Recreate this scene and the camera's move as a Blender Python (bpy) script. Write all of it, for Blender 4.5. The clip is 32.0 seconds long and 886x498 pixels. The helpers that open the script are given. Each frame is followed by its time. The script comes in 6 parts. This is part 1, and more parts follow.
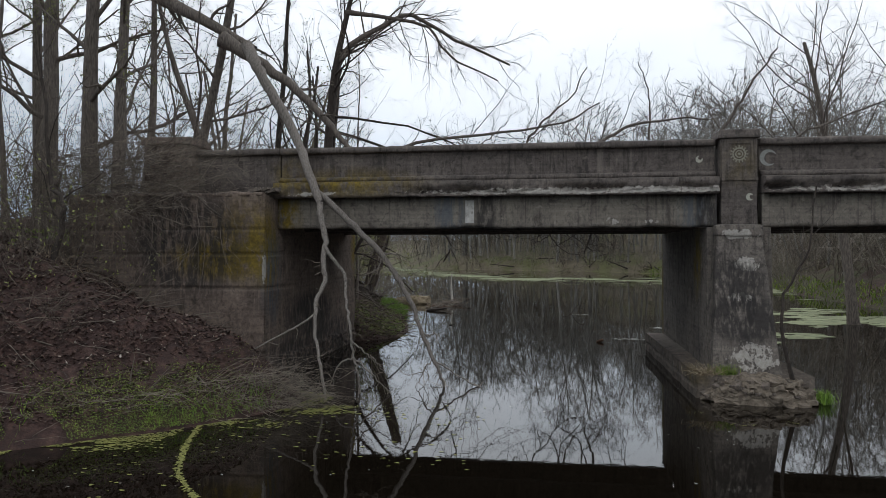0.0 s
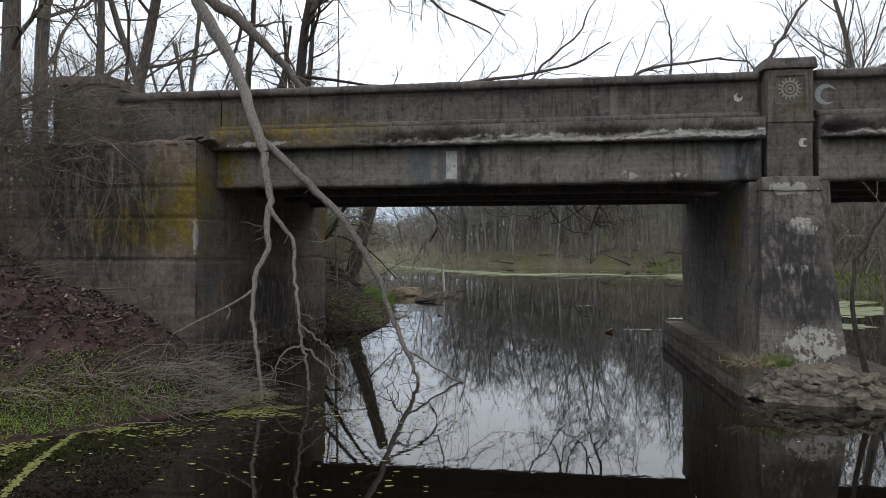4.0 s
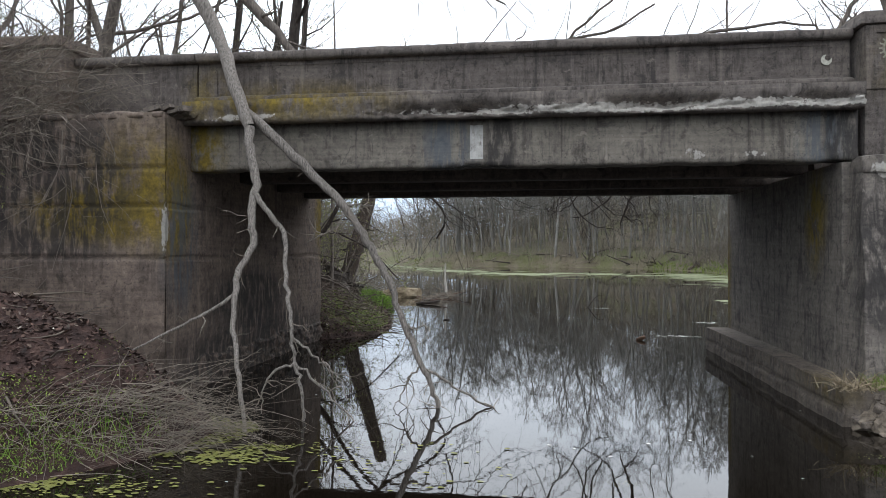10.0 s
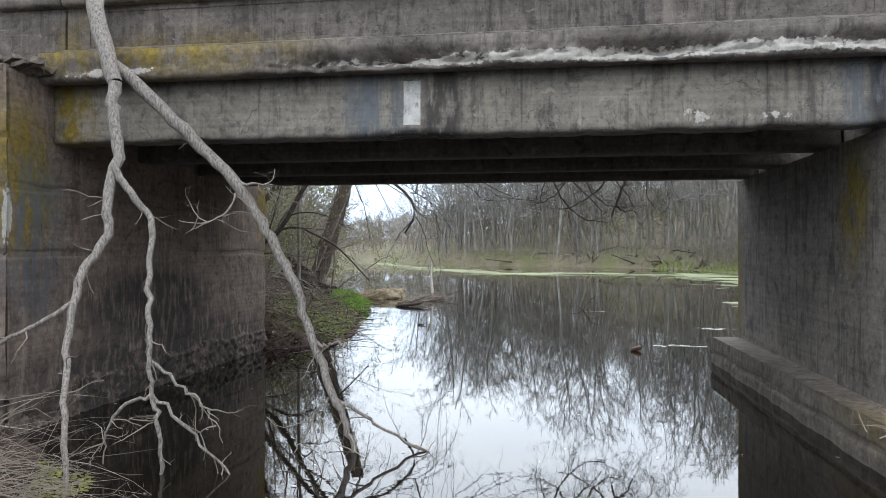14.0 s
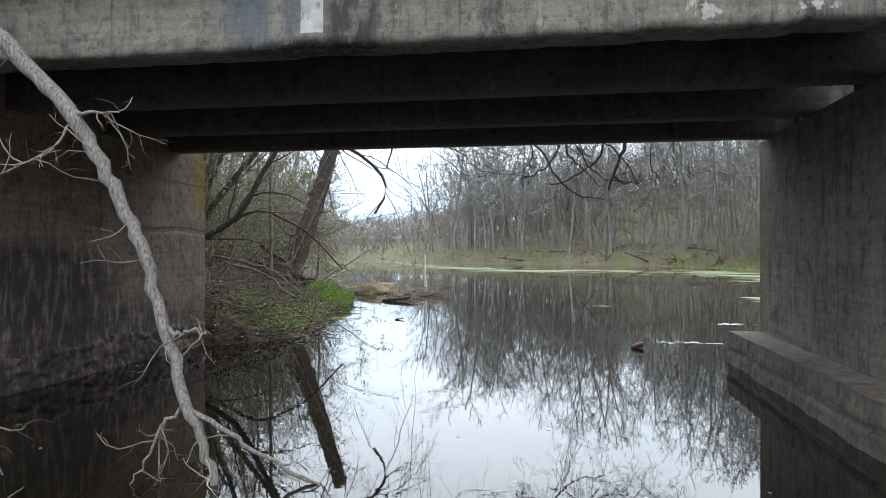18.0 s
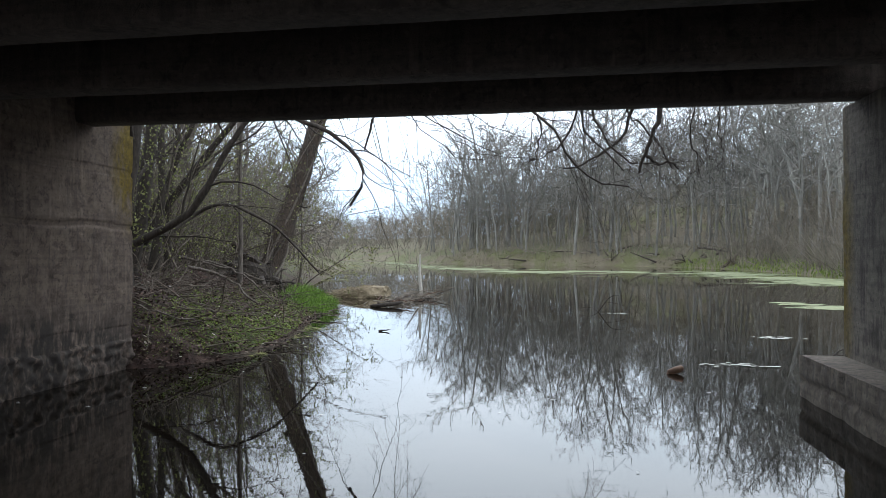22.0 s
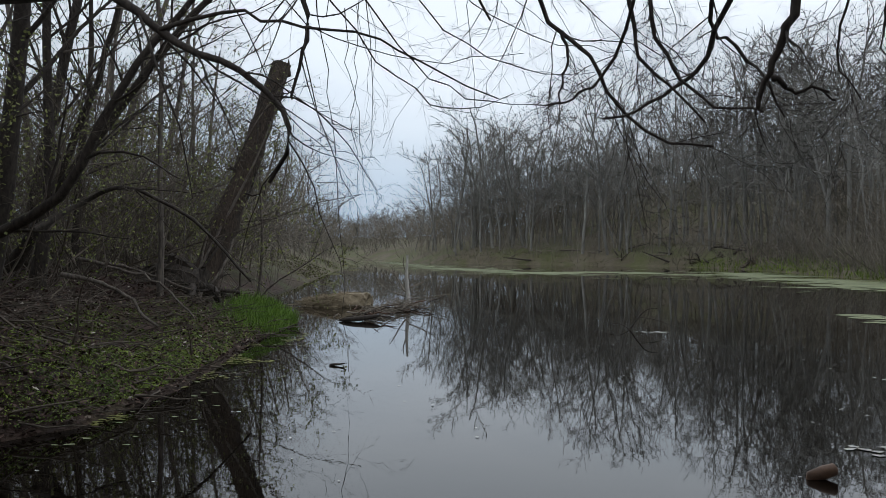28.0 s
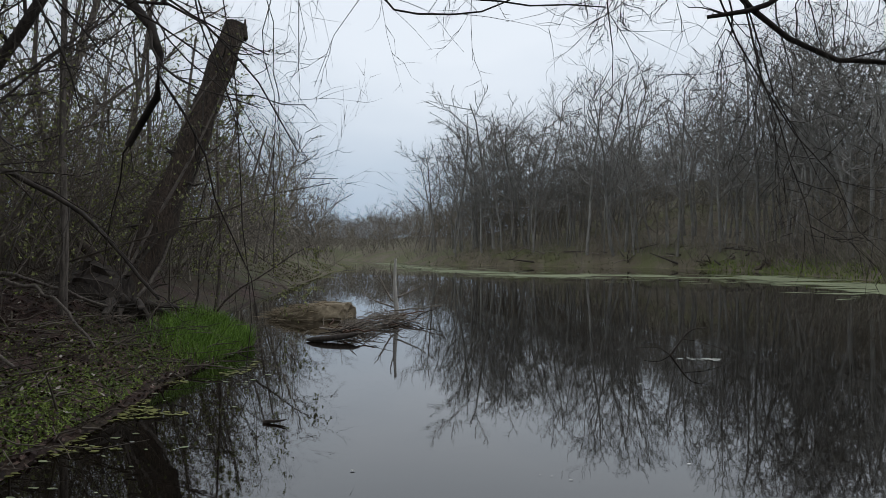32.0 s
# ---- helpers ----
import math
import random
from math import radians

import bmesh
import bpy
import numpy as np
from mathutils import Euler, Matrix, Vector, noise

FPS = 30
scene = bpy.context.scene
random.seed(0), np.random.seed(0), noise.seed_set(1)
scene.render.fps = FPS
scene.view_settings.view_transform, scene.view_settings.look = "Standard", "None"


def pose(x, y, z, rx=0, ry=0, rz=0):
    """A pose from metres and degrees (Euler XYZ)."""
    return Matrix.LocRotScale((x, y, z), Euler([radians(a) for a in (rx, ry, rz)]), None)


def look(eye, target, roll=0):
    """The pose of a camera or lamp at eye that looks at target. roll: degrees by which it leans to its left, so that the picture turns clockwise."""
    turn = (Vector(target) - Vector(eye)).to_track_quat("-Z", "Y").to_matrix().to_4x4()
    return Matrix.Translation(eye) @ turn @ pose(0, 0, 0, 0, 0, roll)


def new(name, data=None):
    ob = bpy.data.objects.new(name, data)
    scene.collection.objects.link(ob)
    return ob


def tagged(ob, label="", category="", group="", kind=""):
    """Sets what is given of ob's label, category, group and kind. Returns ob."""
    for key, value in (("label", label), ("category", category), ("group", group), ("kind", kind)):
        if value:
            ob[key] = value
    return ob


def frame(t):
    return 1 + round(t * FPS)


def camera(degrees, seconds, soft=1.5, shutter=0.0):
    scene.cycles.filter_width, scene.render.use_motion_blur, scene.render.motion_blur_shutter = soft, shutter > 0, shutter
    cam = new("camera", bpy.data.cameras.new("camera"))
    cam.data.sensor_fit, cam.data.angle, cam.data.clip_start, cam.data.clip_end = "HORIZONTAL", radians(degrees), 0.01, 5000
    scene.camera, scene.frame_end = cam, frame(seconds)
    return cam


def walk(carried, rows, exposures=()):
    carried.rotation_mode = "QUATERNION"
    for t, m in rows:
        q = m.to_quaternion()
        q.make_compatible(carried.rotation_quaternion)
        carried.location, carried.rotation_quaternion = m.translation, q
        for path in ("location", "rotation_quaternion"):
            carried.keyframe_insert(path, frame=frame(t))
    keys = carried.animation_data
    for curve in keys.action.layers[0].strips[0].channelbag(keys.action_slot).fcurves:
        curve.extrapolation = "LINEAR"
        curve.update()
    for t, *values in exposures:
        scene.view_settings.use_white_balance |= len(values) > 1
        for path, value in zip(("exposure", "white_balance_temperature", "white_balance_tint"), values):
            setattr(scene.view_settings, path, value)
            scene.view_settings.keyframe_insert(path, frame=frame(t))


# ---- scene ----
cam = camera(64.0, 32.0, 0.8)
PATH = [
    (0, (5.999, -15.238, 2.79), (5.708, -13.259, 2.798), 0),
    (0.5, (6.031, -14.889, 2.482), (5.741, -12.91, 2.492), 0),
    (1, (6.05, -14.504, 2.161), (5.76, -12.525, 2.171), 0),
    (1.5, (6.044, -14.081, 2.09), (5.753, -12.103, 2.101), 0),
    (2, (6.032, -13.661, 2.092), (5.742, -11.682, 2.102), 0),
    (2.5, (6.013, -13.236, 2.105), (5.724, -11.257, 2.116), 0),
    (3, (5.999, -12.865, 2.117), (5.709, -10.886, 2.127), 0),
    (3.5, (5.992, -12.514, 2.134), (5.701, -10.535, 2.144), 0),
    (5.5, (5.965, -11.527, 2.133), (5.678, -9.548, 2.143), 0),
    (6, (5.975, -11.336, 2.12), (5.689, -9.356, 2.131), 0),
    (6.5, (5.976, -11.177, 2.127), (5.691, -9.197, 2.138), 0),
    (7, (5.858, -11.095, 2.134), (5.576, -9.115, 2.145), 0),
    (7.5, (5.563, -11.001, 2.169), (5.284, -9.02, 2.178), 0),
    (8, (5.461, -10.962, 2.178), (5.183, -8.982, 2.186), 0),
    (8.5, (5.401, -10.894, 2.159), (5.128, -8.913, 2.167), 0),
    (9, (5.339, -10.718, 2.126), (5.069, -8.736, 2.135), 0),
    (9.5, (5.291, -10.461, 2.098), (5.022, -8.48, 2.107), 0),
    (10, (5.23, -10.133, 2.082), (4.961, -8.151, 2.091), 0),
    (10.5, (5.187, -9.753, 2.071), (4.918, -7.772, 2.081), 0),
    (11, (5.156, -9.353, 2.046), (4.887, -7.372, 2.055), 0),
    (11.5, (5.147, -8.999, 2.013), (4.876, -7.018, 2.022), 0),
    (12, (5.185, -8.743, 1.986), (4.912, -6.762, 1.995), 0),
    (12.5, (5.287, -8.463, 1.986), (5.011, -6.482, 1.994), 0),
    (13, (5.483, -8.194, 2), (5.204, -6.214, 2.007), 0),
    (13.5, (5.67, -7.947, 2.003), (5.387, -5.967, 2.011), 0),
    (14, (5.801, -7.693, 2.02), (5.514, -5.713, 2.027), 0),
    (14.5, (5.888, -7.45, 2.019), (5.598, -5.471, 2.027), 0),
    (15, (5.963, -7.198, 1.894), (5.668, -5.22, 1.901), 0),
    (15.5, (6.027, -6.94, 1.654), (5.729, -4.962, 1.66), 0),
    (17.5, (6.334, -5.757, 1.628), (6.007, -3.784, 1.638), 0),
    (18, (6.32, -5.452, 1.651), (5.991, -3.479, 1.66), 0),
    (18.5, (6.28, -5.144, 1.66), (5.953, -3.171, 1.67), 0),
    (19, (6.242, -4.832, 1.661), (5.916, -2.859, 1.671), 0),
    (19.5, (6.228, -4.49, 1.645), (5.9, -2.517, 1.655), 0),
    (20, (6.214, -4.104, 1.644), (5.883, -2.132, 1.653), 0),
    (20.5, (6.166, -3.873, 1.627), (5.834, -1.901, 1.636), 0),
    (21, (6.156, -3.533, 1.619), (5.822, -1.561, 1.629), 0),
    (21.5, (6.12, -3.204, 1.627), (5.784, -1.233, 1.637), 0),
    (22, (6.127, -2.886, 1.64), (5.79, -0.915, 1.65), 0),
    (22.5, (6.118, -2.609, 1.634), (5.779, -0.638, 1.644), 0),
    (23, (6.037, -2.351, 1.664), (5.697, -0.38, 1.674), 0),
    (23.5, (6.022, -2.099, 1.667), (5.682, -0.128, 1.677), 0),
    (24, (6.007, -1.801, 1.657), (5.666, 0.17, 1.667), 0),
    (24.5, (5.989, -1.448, 1.628), (5.647, 0.523, 1.637), 0),
    (25, (5.963, -1.054, 1.603), (5.621, 0.916, 1.614), 0),
    (25.5, (5.907, -0.639, 1.568), (5.563, 1.331, 1.576), 0),
    (27.5, (5.808, 1.044, 1.627), (5.459, 3.013, 1.636), 0),
    (28, (5.772, 1.48, 1.676), (5.423, 3.45, 1.683), 0),
    (28.5, (5.707, 1.982, 1.695), (5.356, 3.951, 1.703), 0),
    (29, (5.651, 2.456, 1.719), (5.3, 4.425, 1.726), 0),
    (29.5, (5.608, 2.866, 1.747), (5.257, 4.835, 1.753), 0),
    (30, (5.56, 3.322, 1.754), (5.208, 5.291, 1.763), 0),
    (30.5, (5.52, 3.695, 1.757), (5.168, 5.663, 1.765), 0),
    (31, (5.498, 3.994, 1.77), (5.146, 5.963, 1.777), 0),
    (31.5, (5.449, 4.305, 1.762), (5.099, 6.274, 1.77), 0),
    (32, (5.383, 4.666, 1.736), (5.032, 6.635, 1.745), 0),
]
EXPOSURES = [(0, -0.93, 6450, 10), (3, -0.7, 6450, 10), (6, -0.48, 6420, 10), (9, -0.22, 6380, 10), (10.5, 0.05, 6340, 10), (12, 0.47, 6300, 9), (13, 0.58, 6280, 9), (15, 0.56, 6250, 9), (18, 0.5, 6200, 8), (20, 0.42, 6150, 7), (22, 0.18, 6120, 7), (23, 0.05, 6100, 7), (25, -0.34, 6100, 7), (28, -1.06, 6250, 8), (30, -1.17, 6300, 9), (32, -1.23, 6300, 9)]
walk(cam, [(t, look(eye, target, roll)) for t, eye, target, roll in PATH], EXPOSURES)
# ---- world, sun ----
world = bpy.data.worlds.new("overcast_sky")
scene.world = world
world.use_nodes = True
wn, wl = world.node_tree.nodes, world.node_tree.links
wn.clear()
w_out = wn.new("ShaderNodeOutputWorld")
w_bg = wn.new("ShaderNodeBackground")
w_sky = wn.new("ShaderNodeTexSky")
w_sky.sky_type = "NISHITA"
w_sky.sun_disc = False
w_sky.sun_elevation, w_sky.sun_rotation = radians(48), radians(20)
w_sky.air_density, w_sky.dust_density = 1.5, 4.0
w_sky2 = wn.new("ShaderNodeVectorMath")
w_sky2.operation = "SCALE"
w_sky2.inputs["Scale"].default_value = 0.09
w_co = wn.new("ShaderNodeTexCoord")
w_map = wn.new("ShaderNodeMapping")
w_map.inputs["Scale"].default_value = (1.0, 1.0, 3.0)
w_noise = wn.new("ShaderNodeTexNoise")
w_noise.inputs["Scale"].default_value = 1.6
w_noise.inputs["Detail"].default_value = 5.0
w_sep = wn.new("ShaderNodeSeparateXYZ")
w_up = wn.new("ShaderNodeMath")
w_up.operation = "MULTIPLY_ADD"
w_up.inputs[1].default_value = 1.3
w_add = wn.new("ShaderNodeMath")
w_add.operation = "MULTIPLY_ADD"
w_add.inputs[1].default_value = 0.45
w_add.use_clamp = True
w_ramp = wn.new("ShaderNodeValToRGB")
SKY = 2.1
w_ramp.color_ramp.elements[0].position, w_ramp.color_ramp.elements[0].color = 0.20, (0.42, 0.555, 0.72, 1)
w_ramp.color_ramp.elements[1].position, w_ramp.color_ramp.elements[1].color = 0.62, (1.0, 1.055, 1.13, 1)
w_gain = wn.new("ShaderNodeVectorMath")
w_gain.operation = "SCALE"
w_gain.inputs["Scale"].default_value = SKY
w_mix = wn.new("ShaderNodeMix")
w_mix.data_type = "RGBA"
w_mix.inputs[0].default_value = 0.88
wl.new(w_co.outputs["Generated"], w_map.inputs["Vector"])
wl.new(w_map.outputs[0], w_noise.inputs["Vector"])
wl.new(w_co.outputs["Generated"], w_sep.inputs[0])
wl.new(w_noise.outputs["Fac"], w_add.inputs[0])
wl.new(w_sep.outputs["Z"], w_up.inputs[0])
w_up.inputs[2].default_value = -0.02
wl.new(w_up.outputs[0], w_add.inputs[2])
wl.new(w_add.outputs[0], w_ramp.inputs["Fac"])
wl.new(w_ramp.outputs["Color"], w_gain.inputs[0])
wl.new(w_sky.outputs["Color"], w_sky2.inputs[0])
wl.new(w_sky2.outputs[0], w_mix.inputs["A"])
wl.new(w_gain.outputs[0], w_mix.inputs["B"])
wl.new(w_mix.outputs["Result"], w_bg.inputs["Color"])
wl.new(w_bg.outputs[0], w_out.inputs["Surface"])

sun_data = bpy.data.lights.new("sun", "SUN")
sun_data.energy, sun_data.angle, sun_data.color = 0.5, radians(25), (1.0, 0.97, 0.93)
sun = new("sun", sun_data)
sun.matrix_world = look((14, 34, 60), (4, 0, 0))

# ---- materials ----


class Nodes:
    """A material's node tree, with short calls for the usual nodes."""

    def __init__(self, name, rough=0.9, metal=0.0):
        self.mat = bpy.data.materials.new(name)
        self.mat.use_nodes = True
        self.t = self.mat.node_tree
        self.p = self.t.nodes["Principled BSDF"]
        self.p.inputs["Roughness"].default_value = rough
        self.p.inputs["Metallic"].default_value = metal
        self.geo = self.t.nodes.new("ShaderNodeNewGeometry")

    def put(self, a, b):
        self.t.links.new(a, b)

    def pos(self, scale=(1, 1, 1), local=False):
        m = self.t.nodes.new("ShaderNodeMapping")
        m.inputs["Scale"].default_value = scale
        if local:
            co = self.t.nodes.new("ShaderNodeTexCoord")
            self.put(co.outputs["Object"], m.inputs["Vector"])
        else:
            self.put(self.geo.outputs["Position"], m.inputs["Vector"])
        return m.outputs[0]

    def noise(self, vec, scale, detail=4.0, rough=0.6, dist=0.0):
        n = self.t.nodes.new("ShaderNodeTexNoise")
        n.inputs["Scale"].default_value, n.inputs["Detail"].default_value = scale, detail
        n.inputs["Roughness"].default_value, n.inputs["Distortion"].default_value = rough, dist
        self.put(vec, n.inputs["Vector"])
        return n.outputs["Fac"]

    def ramp(self, fac, stops):
        r = self.t.nodes.new("ShaderNodeValToRGB")
        e = r.color_ramp.elements
        while len(e) < len(stops):
            e.new(0.5)
        for k, (at, col) in enumerate(stops):
            e[k].position = at
            e[k].color = (*col, 1) if not isinstance(col, (int, float)) else (col, col, col, 1)
        self.put(fac, r.inputs["Fac"])
        return r.outputs["Color"]

    def mix(self, fac, a, b, mode="MIX"):
        m = self.t.nodes.new("ShaderNodeMix")
        m.data_type, m.blend_type = "RGBA", mode
        for sock, v in ((m.inputs[0], fac), (m.inputs["A"], a), (m.inputs["B"], b)):
            if isinstance(v, (int, float)):
                sock.default_value = v
            elif isinstance(v, tuple):
                sock.default_value = (*v, 1)
            else:
                self.put(v, sock)
        return m.outputs["Result"]

    def math(self, op, a, b=0.0, clamp=False):
        m = self.t.nodes.new("ShaderNodeMath")
        m.operation, m.use_clamp = op, clamp
        for sock, v in ((m.inputs[0], a), (m.inputs[1], b)):
            if isinstance(v, (int, float)):
                sock.default_value = v
            else:
                self.put(v, sock)
        return m.outputs[0]

    def near(self, centre, reach):
        """1 at a place, falling to 0 at its reach (an ellipsoid): for stains."""
        m = self.t.nodes.new("ShaderNodeMapping")
        m.inputs["Scale"].default_value = tuple(1 / r for r in reach)
        m.inputs["Location"].default_value = tuple(-c / r for c, r in zip(centre, reach))
        self.put(self.geo.outputs["Position"], m.inputs["Vector"])
        d = self.t.nodes.new("ShaderNodeVectorMath")
        d.operation = "LENGTH"
        self.put(m.outputs[0], d.inputs[0])
        return self.math("SUBTRACT", 1.0, d.outputs["Value"], clamp=True)

    def block(self, centre, half):
        """Over 0 inside a box, 1 at its middle: for stains with straight sides."""
        m = self.t.nodes.new("ShaderNodeMapping")
        m.inputs["Scale"].default_value = tuple(1 / r for r in half)
        m.inputs["Location"].default_value = tuple(-c / r for c, r in zip(centre, half))
        self.put(self.geo.outputs["Position"], m.inputs["Vector"])
        d = self.t.nodes.new("ShaderNodeVectorMath")
        d.operation = "ABSOLUTE"
        self.put(m.outputs[0], d.inputs[0])
        e = self.t.nodes.new("ShaderNodeSeparateXYZ")
        self.put(d.outputs[0], e.inputs[0])
        return self.math("SUBTRACT", 1.0, self.math("MAXIMUM", e.outputs["X"], e.outputs["Z"]), clamp=True)

    def bump(self, height, strength, distance=0.01):
        b = self.t.nodes.new("ShaderNodeBump")
        b.inputs["Strength"].default_value, b.inputs["Distance"].default_value = strength, distance
        self.put(height, b.inputs["Height"])
        self.put(b.outputs[0], self.p.inputs["Normal"])

    def done(self, colour):
        if isinstance(colour, tuple):
            self.p.inputs["Base Color"].default_value = (*colour, 1)
        else:
            self.put(colour, self.p.inputs["Base Color"])
        return self.mat


def concrete(name, light, dark, streak=0.6, moss=(), white=(), blue=(), black=(), lime=()):
    n = Nodes(name, 0.92)
    light, dark = (light[0], light[1] * 0.985, light[2]), (dark[0], dark[1] * 0.985, dark[2])
    big = n.noise(n.pos(), 0.9, 5, 0.65)
    fine = n.noise(n.pos(), 14, 6, 0.7)
    grain = n.noise(n.pos(), 90, 3, 0.6)
    boards = n.noise(n.pos((0.25, 0.25, 7)), 2.2, 4, 0.6)
    run = n.mix(0.5, n.noise(n.pos((7.0, 7.0, 0.45)), 1.3, 6, 0.7, 0.8), n.noise(n.pos((1, 1, 0.7)), 1.7, 6, 0.7, 0.6))
    mottle = n.noise(n.pos(), 4.2, 8, 0.75, 0.4)
    base = n.ramp(big, [(0.3, dark), (0.68, light)])
    base = n.mix(0.45, base, n.ramp(fine, [(0.33, tuple(c * 0.75 for c in dark)), (0.67, tuple(min(1, c * 1.15) for c in light))]))
    base = n.mix(n.ramp(n.noise(n.pos(), 26, 4, 0.7), [(0.60, 0.0), (0.66, 0.75)]), base, tuple(c * 0.45 for c in dark))
    base = n.mix(n.math("MULTIPLY", n.ramp(boards, [(0.45, 0.0), (0.62, 1.0)]), 0.3), base, tuple(c * 0.6 for c in dark))
    base = n.mix(n.math("MULTIPLY", n.ramp(run, [(0.5, 0.0), (0.60, 1.0)]), streak), base, (0.024, 0.020, 0.019))
    base = n.mix(n.ramp(mottle, [(0.36, 0.75), (0.47, 0.0)]), base, tuple(c * 0.42 for c in dark))
    base = n.mix(n.ramp(mottle, [(0.60, 0.0), (0.66, 0.55)]), base, tuple(min(1, c * 1.35) for c in light))
    base = n.mix(n.math("MULTIPLY", n.ramp(n.noise(n.pos((6, 6, 0.5)), 1.1, 4), [(0.6, 0.0), (0.72, 1.0)]), 0.35), base, tuple(min(1, c * 1.5) for c in light))
    for centre, reach, amount in moss:
        m = n.math("MULTIPLY", n.near(centre, reach), n.ramp(n.noise(n.pos((1.5, 1.5, 0.8)), 2.6, 6, 0.7), [(0.38, 0.0), (0.54, 1.0)]))
        base = n.mix(n.math("MULTIPLY", m, amount * 2.6, clamp=True), base, n.ramp(fine, [(0.3, (0.075, 0.054, 0.009)), (0.7, (0.22, 0.152, 0.016))]))
    for centre, reach, *force in white:
        m = n.math("ADD", n.math("MULTIPLY", n.ramp(n.near(centre, reach), [(0.0, 0.0), (0.6, 1.0)]), force[0] if force else 0.34), n.noise(n.pos((2.2, 2.2, 1.6)), 4.4, 8, 0.68))
        base = n.mix(n.math("MULTIPLY", n.ramp(m, [(0.72, 0.0), (0.76, 1.0)]), 0.85), base, n.ramp(fine, [(0.3, (0.30, 0.275, 0.24)), (0.7, (0.56, 0.52, 0.46))]))
    for centre, reach in blue:
        m = n.math("MULTIPLY", n.ramp(n.near(centre, reach), [(0.0, 0.0), (0.5, 1.0)]), n.ramp(n.noise(n.pos((5, 5, 0.6)), 2, 5), [(0.4, 0.0), (0.55, 1.0)]))
        base = n.mix(n.math("MULTIPLY", m, 0.72), base, (0.075, 0.09, 0.105))
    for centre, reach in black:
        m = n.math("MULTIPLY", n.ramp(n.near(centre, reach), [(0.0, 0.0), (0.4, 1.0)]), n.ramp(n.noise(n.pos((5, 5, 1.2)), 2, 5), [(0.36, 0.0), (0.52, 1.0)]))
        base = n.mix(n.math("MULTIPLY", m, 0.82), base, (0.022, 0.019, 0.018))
    for centre, half in lime:
        m = n.math("ADD", n.math("MULTIPLY", n.ramp(n.block(centre, half), [(0.0, 0.0), (0.12, 1.0)]), 0.5), n.math("MULTIPLY", n.noise(n.pos((1.6, 1.6, 0.5)), 6.0, 7, 0.7), 0.6))
        base = n.mix(n.math("MULTIPLY", n.ramp(m, [(0.70, 0.0), (0.78, 1.0)]), 0.78), base, n.ramp(mottle, [(0.3, (0.30, 0.28, 0.25)), (0.6, (0.62, 0.60, 0.56))]))
    cell = n.t.nodes.new("ShaderNodeTexVoronoi")
    cell.feature = "DISTANCE_TO_EDGE"
    cell.inputs["Scale"].default_value = 1.15
    warp = n.t.nodes.new("ShaderNodeVectorMath")
    warp.operation = "MULTIPLY_ADD"
    wob = n.t.nodes.new("ShaderNodeTexNoise")
    wob.inputs["Scale"].default_value, wob.inputs["Detail"].default_value = 3.0, 5.0
    n.put(n.geo.outputs["Position"], wob.inputs["Vector"])
    n.put(wob.outputs["Color"], warp.inputs[0])
    warp.inputs[1].default_value = (0.5, 0.5, 0.5)
    n.put(n.geo.outputs["Position"], warp.inputs[2])
    n.put(warp.outputs[0], cell.inputs["Vector"])
    crack = n.math("MULTIPLY", n.ramp(cell.outputs["Distance"], [(0.002, 1.0), (0.007, 0.0)]), n.ramp(n.noise(n.pos(), 1.1, 2), [(0.5, 0.0), (0.56, 1.0)]))
    base = n.mix(n.math("MULTIPLY", crack, 0.55), base, (0.014, 0.012, 0.011))
    n.bump(n.mix(0.35, n.mix(0.5, fine, grain), n.mix(0.6, mottle, boards)), 0.9, 0.025)
    return n.done(base)


C_GIRDER = concrete("girder_concrete", (0.25, 0.222, 0.178), (0.12, 0.104, 0.084), 0.62,
                    moss=[((0.15, 0, 3.6), (0.5, 0.6, 0.9), 0.7)],
                    white=[((7.36, 0, 3.43), (0.22, 0.3, 0.12), 0.24), ((8.15, 0, 3.42), (0.26, 0.3, 0.08), 0.24)],
                    lime=[((4.34, 0, 3.66), (0.105, 1.0, 0.27))],
                    blue=[((3.95, 0, 3.6), (0.5, 0.4, 0.8)), ((9.0, 0, 3.6), (0.4, 0.4, 0.7))],
                    black=[((4.68, 0, 3.6), (0.26, 0.4, 0.8)), ((9.3, 0, 3.6), (0.35, 0.5, 0.9)), ((4.3, 0, 3.28), (0.8, 0.5, 0.12))])
# Colours about half the front girder's; for slab, inner and back girders.
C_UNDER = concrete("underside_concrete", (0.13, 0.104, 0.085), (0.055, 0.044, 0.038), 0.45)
C_FASCIA = concrete("parapet_concrete", (0.195, 0.166, 0.138), (0.084, 0.071, 0.063), 0.7,
                    moss=[((1.6, -0.2, 4.35), (2.2, 0.8, 0.5), 0.5), ((0.15, -0.2, 4.6), (0.7, 0.6, 0.6), 0.7), ((9.9, 0, 4.6), (0.5, 0.5, 0.7), 0.15)])
C_SLAB = concrete("slab_edge_concrete", (0.195, 0.166, 0.138), (0.084, 0.071, 0.063), 0.6,
                  moss=[((1.6, -0.2, 4.35), (2.2, 0.8, 0.5), 0.5), ((0.15, -0.2, 4.6), (0.7, 0.6, 0.6), 0.7)],
                  white=[((6.9, -0.2, 4.07), (5.2, 0.6, 0.11), 0.36), ((8.2, -0.2, 4.07), (3.0, 0.6, 0.10), 0.34), ((0.9, -0.2, 4.05), (0.8, 0.5, 0.08), 0.3), ((14.5, -0.2, 4.06), (6.0, 0.6, 0.11), 0.34)])
